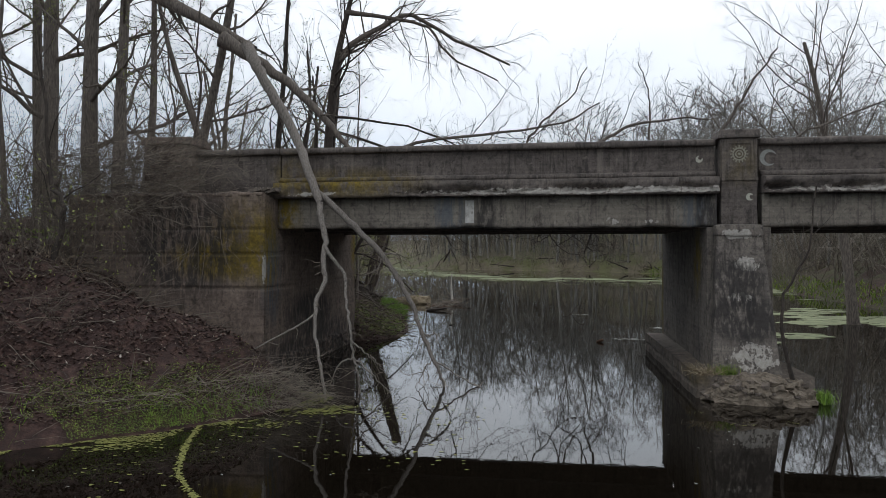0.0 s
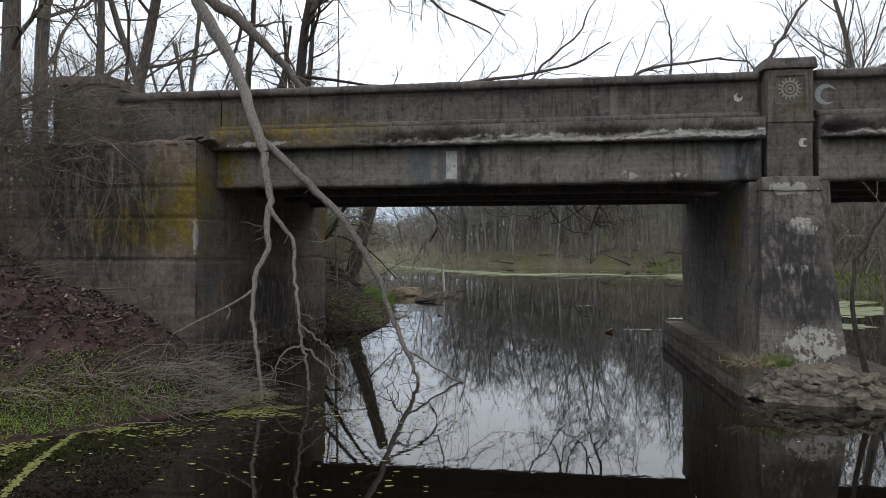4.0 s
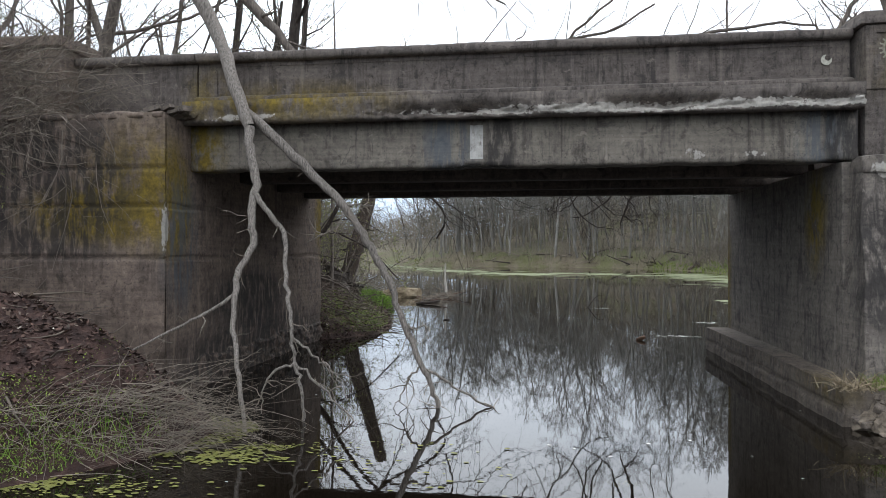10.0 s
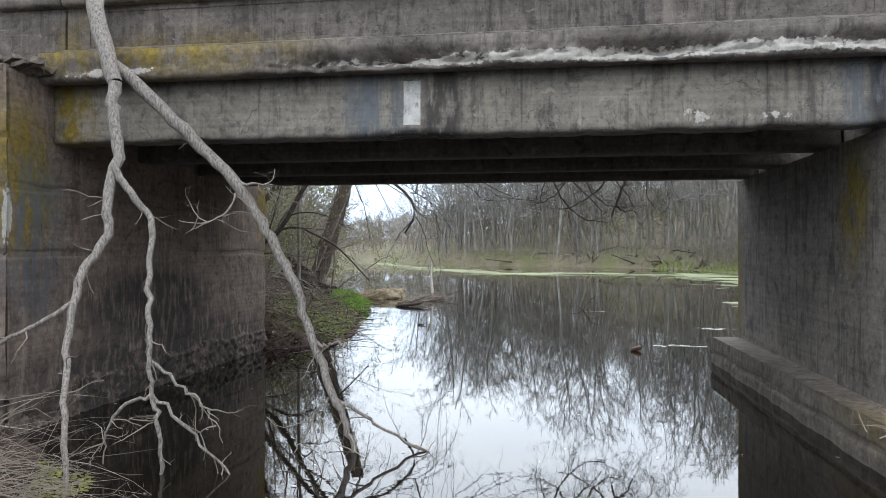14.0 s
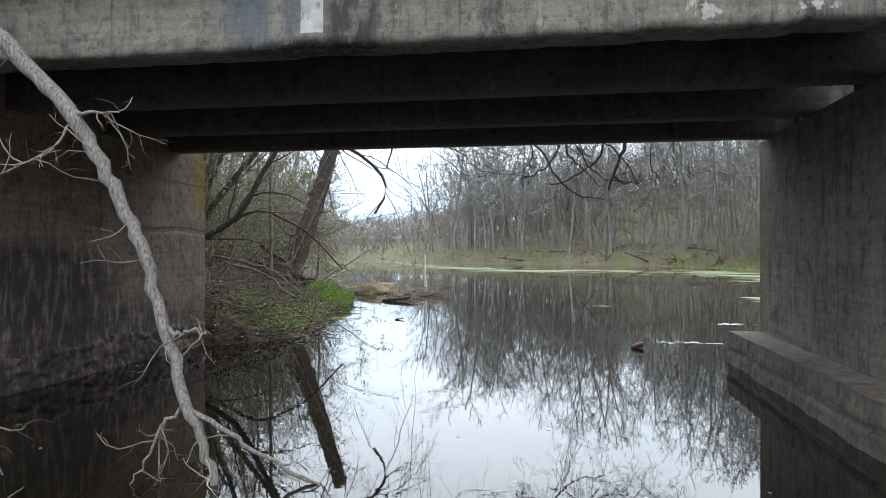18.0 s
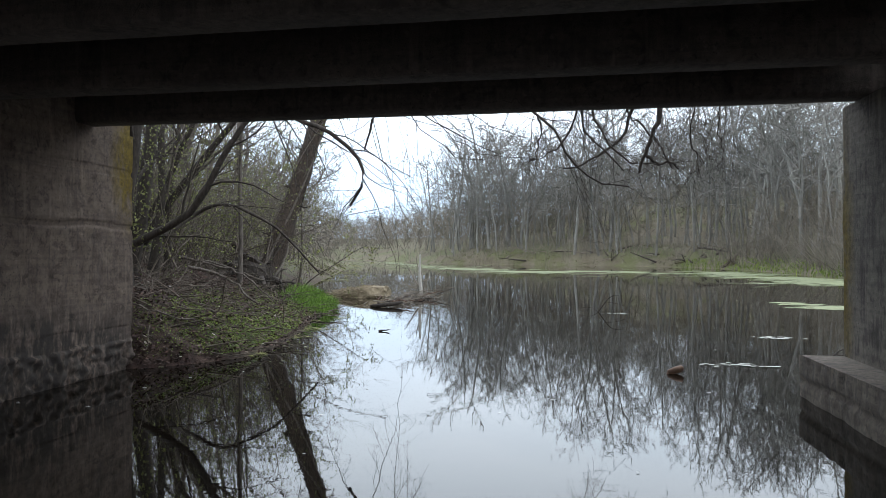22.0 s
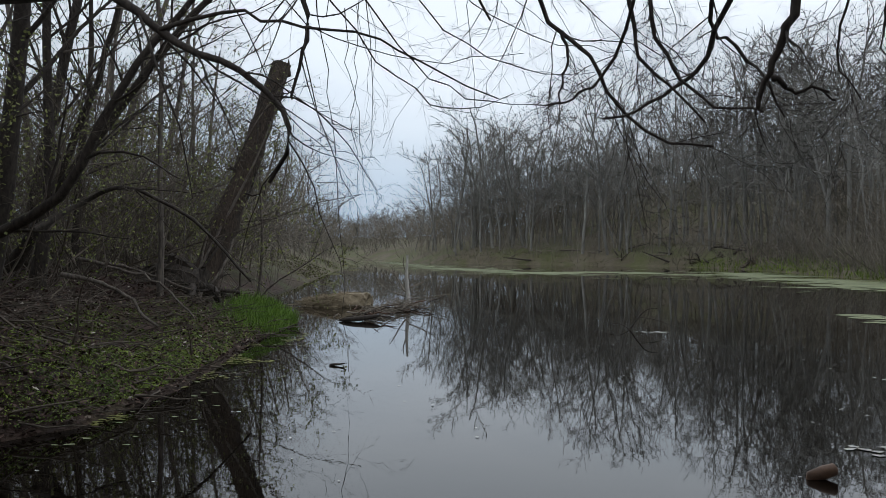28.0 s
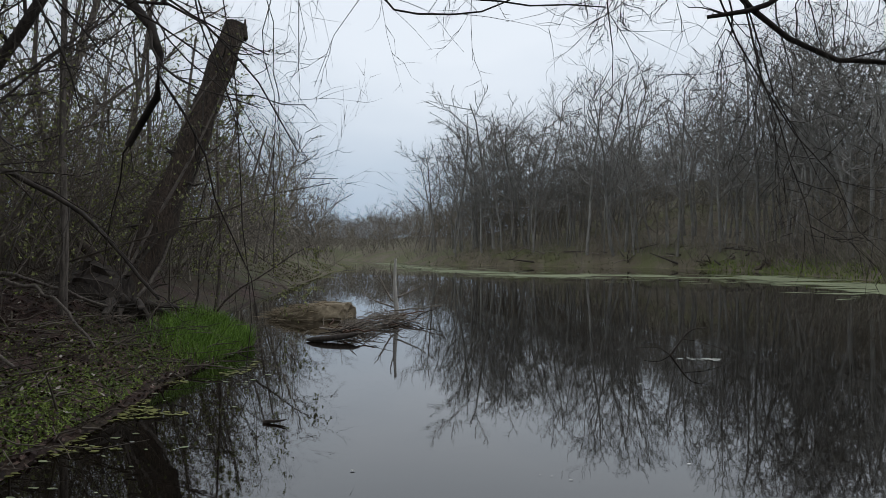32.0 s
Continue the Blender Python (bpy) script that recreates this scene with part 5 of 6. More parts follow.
scatter_stems("brush_heap", "heap of dry grey sticks at the foot of the abutment", 114, np.column_stack([rng_d.normal(0.9, 0.5, 56), rng_d.normal(-3.0, 0.4, 56), rng_d.uniform(0.0, 0.2, 56)]), 0.7, 0.005, TWIG_GREY, SHRUB, 1.2, up=0.3)
scatter_stems("bank_saplings", "bare saplings and shrubs between the bank trees", 115, on_land(115, 120, -15, -4.7, -1.5, 8, 3.0), 4.2, 0.018, TWIG, DENSE, 0.35, thin=True)
scatter_stems("deck_brush", "bare twigs heaped along the bridge deck", 105, np.random.default_rng(15).uniform((1.5, 1.0, 4.4), (19, 4.6, 4.9), (150, 3)), 1.1, 0.009, TWIG, TANGLE, 0.9, up=0.55, thin=True)
scatter_stems("bank_brush", "undergrowth of bare twigs behind the abutment", 103, on_land(103, 300, -14, -1.0, 7, 30, 2.8), 3.2, 0.016, TWIG, DENSE, 0.5, thin=True)
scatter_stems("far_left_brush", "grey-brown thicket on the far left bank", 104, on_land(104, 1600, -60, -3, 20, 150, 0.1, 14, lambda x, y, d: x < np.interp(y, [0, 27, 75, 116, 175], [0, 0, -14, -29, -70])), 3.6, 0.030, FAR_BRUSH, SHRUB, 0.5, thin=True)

# dead reeds and sticks lying at the foot of the abutment
rng_r = np.random.default_rng(111)
lines = []
for _ in range(1500):
    u = rng_r.beta(1.7, 1.1)
    x, y = -3.4 + 5.3 * u + rng_r.normal(0, 0.3), -7.0 + 4.6 * u**0.9 + rng_r.normal(0, 0.3)
    if not -0.3 < float(shore_distance(np.array([x]), np.array([y]))[0]) < 0.55:
        continue
    z = max(height(x, y), 0.0) + abs(rng_r.normal(0.0, 0.12))
    d = unit((rng_r.normal(0.8, 0.6), rng_r.normal(0.15, 0.6), rng_r.normal(0.32, 0.3)))
    L = rng_r.uniform(0.25, 0.7) if rng_r.random() < 0.6 else rng_r.uniform(0.7, 1.4)
    p = np.array([(x, y, z)]) + np.linspace(0, 1, 6)[:, None] * d * L + np.cumsum(rng_r.normal(0, 0.022, (6, 3)), 0)
    p[:, 2] = np.maximum(p[:, 2] - 0.25 * L * np.linspace(0, 1, 6) ** 2, -0.05)
    lines.append((p, np.linspace(rng_r.uniform(0.0018, 0.005), 0.001, 6)))
tagged(part("dead_brush", mesh_of("dead_brush", *tubes(lines, 4), TWIG_GREY)), "dry grey sticks and reeds matted at the water's edge", "brush", kind="stuff")

lines = []
for x, y, z in np.concatenate([on_land(112, 900, -7, 1.25, 6.5, 17, 0.02, 4), on_land(113, 420, -8, 0.6, -7, -0.8, 0.6, 5)]):
    d = unit((rng_r.normal(0.5, 0.8), rng_r.normal(-0.1, 0.8), rng_r.normal(0.05, 0.18)))
    L = rng_r.uniform(0.2, 1.1)
    lines.append((np.array([(x, y, z + 0.03)]) + np.linspace(0, 1, 4)[:, None] * d * L + rng_r.normal(0, 0.02, (4, 3)), np.linspace(rng_r.uniform(0.005, 0.016), 0.003, 4)))
tagged(part("bank_sticks", mesh_of("bank_sticks", *tubes(lines, 4), TWIG)), "dead sticks strewn over the bank", "brush", kind="stuff")
for seed, pts, r in ((141, [(2.0, 8.6, 6.4), (2.9, 8.8, 4.9), (3.6, 9, 3.9), (4.2, 9, 3.35), (4.7, 9, 3.2), (5.2, 9, 3.35)], 0.012), (142, [(2.6, 8.6, 6.2), (3.5, 8.9, 4.6), (4.1, 9, 3.75), (4.8, 9, 3.3), (5.6, 9, 3.2)], 0.012),
                     (143, [(3.2, 8.8, 6.0), (4.1, 9, 4.5), (4.9, 9.1, 3.8), (5.6, 9.1, 3.55), (6.3, 9.1, 3.6)], 0.010), (144, [(1.2, 9, 5.8), (2.0, 9.2, 4.4), (2.4, 9.3, 3.5), (3.0, 9.3, 2.9), (3.6, 9.3, 2.75)], 0.010),
                     (145, [(3.8, 8.6, 6.0), (4.5, 8.9, 4.6), (5.5, 9, 3.9), (6.4, 9, 3.75)], 0.009), (147, [(3.0, 9, 4.6), (3.2, 9, 3.2), (3.3, 9, 1.8), (3.38, 9, 0.35)], 0.006), (148, [(3.3, 9.1, 4.4), (3.42, 9.1, 3.0), (3.45, 9.1, 1.6)], 0.005), (149, [(3.5, 8.9, 4.6), (3.5, 8.9, 3.4), (3.62, 8.9, 2.2)], 0.005), (146, [(1.6, 8.8, 6.0), (2.2, 9, 4.9), (3.2, 9.1, 4.1), (4.3, 9.1, 3.75), (5.3, 9.1, 3.8)], 0.010)):
    bough("hanging_whip", "long thin bare whip drooping over the water", seed, pts, r, [(12, 0, 0, 7, 35, 0.22, 0.3), (4, 0.2, -0.02, 0, 0, 0, 0)], BARK_DARK, BARK_DARK, group="whips over the water")
scatter_stems("bank_debris", "tangled dead branches and roots on the low bank", 116, on_land(116, 210, -4.5, 0.6, 7.5, 16.5, 0.9, 4.5), 0.9, 0.014, TWIG, TANGLE, 1.1, up=0.2, thin=True)
scatter_stems("bank_debris", "tangled dead branches on the soil slope", 117, on_land(117, 100, -8, -1.0, -6, -0.9, 1.0, 5), 1.0, 0.013, TWIG, TANGLE, 1.0, up=0.2)
# driftwood, hummock and stub standing in the water
hum = thing("straw_hummock", "hummock of flattened dead straw rising from the water", "hummock", at=(-1.2, 22.6, 0))
bm = bmesh.new()
bmesh.ops.create_icosphere(bm, subdivisions=5, radius=1.0)
for v in bm.verts:
    c = v.co.copy()
    rise = 0.2 + 0.18 * min(1.0, max(0.0, (c.x + 0.9) / 1.2))
    v.co = Vector((c.x * 1.15 if c.x < 0 else min(c.x * 1.5, 0.85), c.y * 0.75, min(max(c.z, -0.25) * 1.5, 1.0) * rise)) + noise.noise_vector(c * 3.0) * 0.09 + noise.noise_vector(c * 11.0) * 0.035
part("mound", dressed(bm, STRAW, True), hum)
st = []
for _ in range(900):
    a, q = rng_r.uniform(0, 6.28), rng_r.uniform(0.2, 1.05)
    cx, cy = np.cos(a) * q, np.sin(a) * q
    rise = 0.2 + 0.18 * min(1.0, max(0.0, (cx + 0.9) / 1.2))
    p0 = np.array((cx * (1.15 if cx < 0 else 0.88), cy * 0.75, rise * min(1.0, 1.5 * np.sqrt(max(0.0, 1.04 - q * q))) + 0.01))
    d = unit((rng_r.normal(-0.9, 0.5), rng_r.normal(-0.1, 0.35) + 0.4 * np.sin(a), rng_r.normal(-0.12, 0.12)))
    st.append((p0 + np.linspace(0, rng_r.uniform(0.2, 0.6), 3)[:, None] * d, np.array([0.007, 0.006, 0.002])))
tagged(part("straw", mesh_of("straw", *tubes(st, 3), STRAW), hum), kind="stuff")
stub = thing("dead_stub", "bleached dead sapling standing among driftwood", "dead tree", at=(0, 0, 0))
part("stem", mesh_of("stem", *tubes([(spline([(0.95, 22.8, -0.25), (0.9, 22.8, 0.35), (0.86, 22.8, 0.9), (0.88, 22.8, 1.57)], 14), np.linspace(0.085, 0.032, 15))], 8), PALE_WOOD, True), stub, "bleached bare stem")
sb = []
for p0, d, L in (((0.9, 22.8, 0.4), (-0.85, 0, 0.75), 1.3), ((0.88, 22.8, 0.55), (0.9, 0, 0.4), 1.1), ((0.9, 22.8, 0.2), (1, -0.2, 0.12), 1.4), ((0.87, 22.8, 0.95), (-0.5, 0.2, 0.6), 0.6), ((0.9, 22.8, 0.25), (-1, -0.3, 0.3), 1.1)):
    grow(rng_r, sb, p0, d, L, 0.026, 0, [(7, 0.16, 0.0, 5, 42, 0.45, 0.3), (4, 0.25, 0, 0, 0, 0, 0)])
for lv, p, q in sb:
    part("branch", mesh_of("branch", *tubes([(p, q)], 6), TWIG_GREY, True), stub)
for k in range(46):
    u = rng_r.random()
    x, y = 0.55 + 0.35 * u + rng_r.normal(0, 0.38), 18.4 + 4.6 * u + rng_r.normal(0, 0.2)
    a, L = rng_r.normal(0.5, 0.9), rng_r.uniform(0.25, 1.0)
    pts = np.array([(x, y, rng_r.uniform(-0.03, 0.12))]) + np.linspace(0, 1, 6)[:, None] * np.array((np.cos(a) * L, np.sin(a) * L, rng_r.uniform(-0.12, 0.28)))
    pts[1:-1] += rng_r.normal(0, 0.03, (4, 3))
    w = thing("driftwood", "bare driftwood stick half sunk in the pond", "driftwood", "driftwood pile")
    part("stick", mesh_of("stick", *tubes([(pts, np.linspace(rng_r.uniform(0.012, 0.03), 0.005, 6))], 6), (TWIG_GREY, BARK_DARK, DRIFT)[k % 3], True), w)
tagged(part("drift_tangle", mesh_of("drift_tangle", *tubes([(np.array([(0.7 + 0.2 * u_ + a_, 19.0 + 3.9 * u_ + b_, abs(c_))]) + np.linspace(0, 1, 4)[:, None] * np.array((d_, e_, 0.08)), np.array([0.008, 0.007, 0.005, 0.003])) for u_, a_, b_, c_, d_, e_ in zip(rng_r.random(300), rng_r.normal(0, 0.2, 300), rng_r.normal(0, 0.2, 300), rng_r.normal(0.03, 0.10, 300), rng_r.normal(0.1, 0.3, 300), rng_r.normal(0, 0.3, 300))], 4), TWIG_GREY)), "matted drift of dead reeds and twigs", "driftwood", kind="stuff")
drift_log = thing("drift_log", "wet brown log end lying at the edge of the drift", "log")
part("log", mesh_of("log", *tubes([(spline([(0.35, 17.8, 0.03), (0.7, 17.75, 0.06), (1.05, 17.9, 0.1), (1.3, 18.1, 0.14)], 8), np.array([0.02, 0.05, 0.055, 0.06, 0.06, 0.06, 0.055, 0.05, 0.015]))], 9), BARK_DARK, True), drift_log)

lump = thing("floating_log", "short wet brown log end floating in the pond", "log", at=(7.62, 7.1, 0.02))
part("log", mesh_of("log", *tubes([(np.array([(-0.12, 0, -0.05), (-0.10, 0, 0.0), (0, 0.01, 0.03), (0.08, 0.02, 0.055), (0.10, 0.02, 0.055)]), np.array([0.012, 0.035, 0.05, 0.045, 0.008]))], 10), DRIFT, True), lump)
for name, base, parts in (("water_stick", (7.05, 17.1, 0), [([(-0.15, 0, -0.15), (0.0, 0, 0.0), (0.14, 0, 0.2), (0.28, 0, 0.38), (0.42, 0, 0.46), (0.6, 0.02, 0.47)], 0.022), ([(0.0, 0, 0.01), (-0.2, 0.05, 0.12), (-0.5, 0.1, 0.1)], 0.009), ([(0.2, 0, 0.28), (0.5, -0.1, 0.24), (0.85, -0.15, 0.12)], 0.008)]),
                          ("water_stick", (10.0, 8.6, 0), [([(-0.3, 0, 0.02), (0.0, 0, 0.06), (0.4, 0.1, 0.1), (0.8, 0.1, 0.12)], 0.025), ([(0.1, 0, 0.08), (0.3, 0.1, 0.18), (0.7, 0.1, 0.16)], 0.014)]),
                          ("floating_bark", (2.42, 11.45, 0), [([(-0.10, 0, 0.005), (-0.03, 0, 0.02), (0.05, 0, 0.025), (0.12, 0.02, 0.035)], 0.026), ([(0.02, 0, 0.025), (0.10, -0.01, 0.04), (0.16, -0.02, 0.05)], 0.01)])):
    w = thing(name, "dark bare stick poking out of the still water", "stick", at=base)
    for pts, r in parts:
        part("stick", mesh_of("stick", *tubes([(spline(pts, 8), np.linspace(r, r * 0.3, 9))], 6), BARK_DARK, True), w)
for pts, r in (([(-1.9, 9, 0.85), (-0.7, 9, 0.55), (0.0, 9, 0.25), (0.8, 8.9, 0.0)], 0.045), ([(-1.6, 11, 1.35), (-0.9, 11, 1.1), (-0.1, 11, 0.55)], 0.06), ([(-2.6, 13.2, 1.4), (-1.6, 13.0, 1.1), (-0.6, 12.6, 0.5)], 0.05), ([(-2.2, 9.6, 1.2), (-1.2, 9.4, 0.7), (-0.2, 9.2, 0.3)], 0.03), ([(-1.2, 8.0, 0.8), (-0.2, 8.0, 0.4), (0.7, 8.1, 0.05)], 0.03), ([(-3.6, 14, 1.5), (-2.6, 14.2, 1.35), (-1.5, 14.4, 0.9)], 0.06)):
    w = thing("bank_log", "dead log lying on the leafy bank", "log", "logs on the bank")
    rr = 0.62 * np.linspace(r, r * 0.5, 13) * rng_r.uniform(0.85, 1.15, 13)
    part("log", mesh_of("log", *tubes([(spline([(a, b + 0.3 * rng_r.normal(), max(c, height(a, b) + r * 0.6)) for a, b, c in pts], 12) + rng_r.normal(0, 0.02, (13, 3)), rr)], 9), BARK, True), w)

# ---- ground cover ----


def beside(seed, n, shore, d0, d1, s, level):
    """Patchy places on land d0 to d1 metres from one stretch of the shore, thinning away from it."""
    rng = np.random.default_rng(seed)
    line = spline([(x, y, 0) for x, y in shore], 120)[:, :2]
    k = rng.integers(0, 119, n)
    p = line[k] + (line[k + 1] - line[k]) * rng.random((n, 1)) + rng.normal(0, d1 * 0.6, (n, 2))
    d = shore_distance(p[:, 0], p[:, 1])
    p = p[(d > d0) & (d < d1) & (wave(p[:, 0], p[:, 1], s, seed) > level + 0.5 * d / d1)]
    return np.column_stack([p, land(p[:, 0], p[:, 1])])


def blades(name, label, seed, places, length, width, mat, lean=0.35, category="grass"):
    rng = np.random.default_rng(seed)
    n = len(places)
    d = rng.normal(0, lean, (n, 3)) * (1, 1, 0.2) + (0, 0, 1)
    d /= np.linalg.norm(d, axis=1, keepdims=True)
    L = (length * rng.uniform(0.4, 1.25, n))[:, None]
    s = np.cross(d, rng.normal(0, 1, (n, 3)))
    s = s / np.linalg.norm(s, axis=1, keepdims=True) * width
    mid = places + d * L * 0.6
    tip = mid + (d * (1, 1, 0.4) + rng.normal(0, 0.25, (n, 3)) * (1, 1, 0.3)) * L * 0.4
    v = np.stack([places - s, places + s, mid + s * 0.7, mid - s * 0.7, tip + s * 0.1, tip - s * 0.1], 1).reshape(-1, 3)
    b = np.arange(n)[:, None] * 6
    f = np.concatenate([b + [0, 1, 2, 3], b + [3, 2, 4, 5]])
    return tagged(part(name, mesh_of(name, v, f, mat)), label, category, kind="stuff")


def flat_leaves(name, label, seed, places, size, mat, tilt=0.5, category="leaves"):
    rng = np.random.default_rng(seed)
    n = len(places)
    nrm = rng.normal(0, tilt, (n, 3)) * (1, 1, 0) + (0, 0, 1)
    a = np.cross(nrm, rng.normal(0, 1, (n, 3)))
    a /= np.linalg.norm(a, axis=1, keepdims=True)
    b = np.cross(nrm, a)
    b /= np.linalg.norm(b, axis=1, keepdims=True)
    s = (size * rng.uniform(0.5, 1.4, n))[:, None]
    c = places + (0, 0, 0.015) + nrm * 0.01 * rng.random((n, 1))
    bend = np.array((0, 0, 1)) * s * rng.uniform(0, 0.5, (n, 1))
    v = np.stack([c - a * s, c - b * s * 0.5 + bend * 0.3, c + a * s + bend, c + b * s * 0.5 + bend * 0.3], 1).reshape(-1, 3)
    return tagged(part(name, mesh_of(name, v, np.arange(4 * n).reshape(-1, 4), mat)), label, category, kind="stuff")


flat_leaves("leaf_litter", "brown fallen leaves covering the left bank", 201, on_land(201, 52000, -9, 1.5, -8.5, -0.7, 0.25), 0.034, LITTER_DARK)
flat_leaves("leaf_litter", "paler dry leaves caught on the upper bank", 214, on_land(214, 16000, -9, 0.5, -7.5, -0.7, 1.2, 6, lambda x, y, d: wave(x, y, 1.6, 53) > 0.0), 0.034, LITTER, 0.8)
flat_leaves("leaf_litter", "brown fallen leaves and debris on the bank behind the bridge", 202, on_land(202, 16000, -7, 1.4, 6.2, 17, -0.03), 0.036, LITTER)
flat_leaves("leaf_litter", "dark rotting leaves on the bank behind the bridge", 215, on_land(215, 34000, -7, 1.4, 6.2, 17, -0.03), 0.036, LITTER_DARK)
flat_leaves("groundcover", "patchy low green weeds on the muddy slope", 203, beside(203, 80000, LEFT_BANK[1:6], 0.02, 1.2, 1.6, -0.4), 0.012, COVER, 0.9, "weeds")
flat_leaves("groundcover", "fresh green weeds over the low bank", 204, beside(204, 60000, LEFT_BANK[13:18], 0.1, 2.4, 1.5, -0.4), 0.013, COVER, 0.9, "weeds")
flat_leaves("groundcover", "green weeds on the ledge behind the trees", 205, on_land(205, 9000, -14, -3.0, 10, 26, 2.0, 12, lambda x, y, d: wave(x, y, 0.5, 33) > 0.1), 0.05, COVER, 0.9, "weeds")
flat_leaves("groundcover", "green weeds on the top of the bank", 212, on_land(212, 9000, -14, -4.4, -5, 3.0, 3.2, 12, lambda x, y, d: wave(x, y, 0.6, 37) > -0.1), 0.06, COVER, 0.9, "weeds")
blades("grass_clump", "bright fresh grass at the water's edge", 206, beside(206, 26000, LEFT_BANK[16:19], -0.02, 1.15, 1.2, -0.5), 0.36, 0.0045, GRASS)
flat_leaves("groundcover", "dark green weeds beside the water", 213, beside(213, 80000, LEFT_BANK[12:16], 0.1, 2.0, 1.2, -0.6), 0.014, COVER, 0.9, "weeds")
blades("grass_clump", "sparse green grass on the muddy bank", 207, beside(207, 5000, LEFT_BANK[2:8], 0.02, 1.5, 1.3, -0.1), 0.2, 0.004, GRASS)
blades("dry_grass", "tufts of dry pale grass on the bank", 208, on_land(208, 3000, -8, 1.2, -8, -0.9, 0.8, 5, lambda x, y, d: wave(x, y, 0.8, 36) > 0.35), 0.35, 0.005, STRAW, 0.7)
rng_g = np.random.default_rng(6)
blades("grass_clump", "green and dry grass tufts on the pier footing", 209, np.stack([rng_g.normal(9.35, 0.12, 220), rng_g.normal(-1.0, 0.08, 220), np.full(220, 0.44)], -1), 0.24, 0.005, COVER)
blades("dry_grass", "dry straw hanging over the footing edge", 210, np.stack([rng_g.normal(9.0, 0.15, 160), rng_g.normal(-1.05, 0.12, 160), np.full(160, 0.44)], -1), 0.35, 0.005, STRAW, 1.2)
blades("grass_clump", "green grass at the foot of the pier", 211, np.stack([rng_g.normal(10.95, 0.12, 300), rng_g.normal(-1.3, 0.12, 300), np.full(300, 0.02)], -1), 0.28, 0.005, GRASS)

# ---- on the water ----


def flakes(name, label, seed, centres, sizes, mat, stretch=2.2, z=0.006, category="pond scum"):
    rng = np.random.default_rng(seed)
    v, f, n = [], [], 0
    for (x, y), s in zip(centres, sizes):
        a = rng.uniform(0, 3.14) if stretch < 1.5 else rng.normal(0, 0.25)
        k = 8
        t = np.arange(k) * 2 * np.pi / k
        r = s * rng.uniform(0.45, 1.1, k)
        px, py = r * np.cos(t) * stretch, r * np.sin(t)
        ring = np.stack([x + px * np.cos(a) - py * np.sin(a), y + px * np.sin(a) + py * np.cos(a), np.full(k, z + rng.uniform(0, 0.004))], -1)
        v.append(ring)
        f += [(n, n + j, n + j + 1) for j in range(1, k - 1)]
        n += k
    return tagged(part(name, mesh_of(name, np.concatenate(v), f, mat)), label, category, kind="stuff")


def on_water(seed, n, x0, x1, y0, y1, d0, d1=-0.02, keep=None):
    rng = np.random.default_rng(seed)
    x, y = rng.uniform(x0, x1, n), rng.uniform(y0, y1, n)
    d = shore_distance(x, y)
    ok = (d < d1) & (d > d0) & ~((x > 8.7) & (x < 11) & (y > -1.4) & (y < 6)) & (~((x < 0.05) & (y > -0.8) & (y < 6.4)))
    if keep is not None:
        ok &= keep(x, y, d)
    return np.stack([x[ok], y[ok]], -1)


p = on_water(301, 120000, -9, 3.6, -9.5, -1.5, -0.7, 0.05, lambda x, y, d: wave(x, y, 2.0, 41) + d * 1.8 > -0.35)
tongue = spline([(0.42, -4.3, 0), (0.6, -4.9, 0), (0.82, -5.6, 0), (1.08, -6.2, 0), (1.45, -6.95, 0), (2.05, -7.7, 0)], 90)[:, :2]
p = np.concatenate([p, tongue[np.random.default_rng(2).integers(0, 91, 700)] + np.random.default_rng(3).normal(0, 0.024, (700, 2))])
flakes("duckweed_mat", "yellow-green duckweed along the muddy shore", 301, p, np.random.default_rng(1).uniform(0.008, 0.026, len(p)), DUCKWEED, 1.4)
p = on_water(307, 1500, -5, 5, -12, -2.5, -6, -0.3, lambda x, y, d: wave(x, y, 0.9, 47) > -0.1)
flakes("floating_flecks", "scattered yellow-green duckweed specks on the dark water", 307, p, np.random.default_rng(7).uniform(0.006, 0.03, len(p)), DUCKWEED, 1.7, category="flecks")
BAND = spline([(-26, 118, 0), (-9.6, 79, 0), (0.8, 60, 0), (9, 57, 0), (17, 58, 0), (20, 46, 0), (20.5, 36, 0)], 80)[:, :2]
rng_b = np.random.default_rng(302)
at_ = rng_b.integers(0, 80, 5200)
p = BAND[at_] + rng_b.normal(0, 1, (5200, 2)) * (1.0, 1.0) * (0.5 + 3.2 * rng_b.random((5200, 1)) ** 2) + np.diff(BAND, axis=0)[at_] * rng_b.random((5200, 1))
p = p[(shore_distance(p[:, 0], p[:, 1]) < 0.1) & (wave(p[:, 0], p[:, 1], 0.4, 42) > -0.35)]
flakes("pond_scum", "pale green scum in a band before the far bank", 302, p, rng_b.uniform(0.08, 0.34, len(p)), PALEWEED, 2.8)
p = on_water(306, 6000, -30, 24, 36, 125, -1.6, 0.3, lambda x, y, d: wave(x, y, 0.4, 45) > -0.3)
flakes("pond_scum", "green scum along the far shore", 306, p, np.random.default_rng(22).uniform(0.08, 0.3, len(p)), DUCKWEED, 2.6)
p = on_water(303, 2600, 12.5, 22, 7, 22, -9.0, 0.2, lambda x, y, d: wave(x, y, 0.5, 43) > 0.15)
flakes("pond_scum", "pale scum patches beside the right bank", 303, p, np.random.default_rng(3).uniform(0.06, 0.28, len(p)), PALEWEED, 2.4)
p = on_water(304, 420, -3, 13, -14, 26, -30, -0.05)
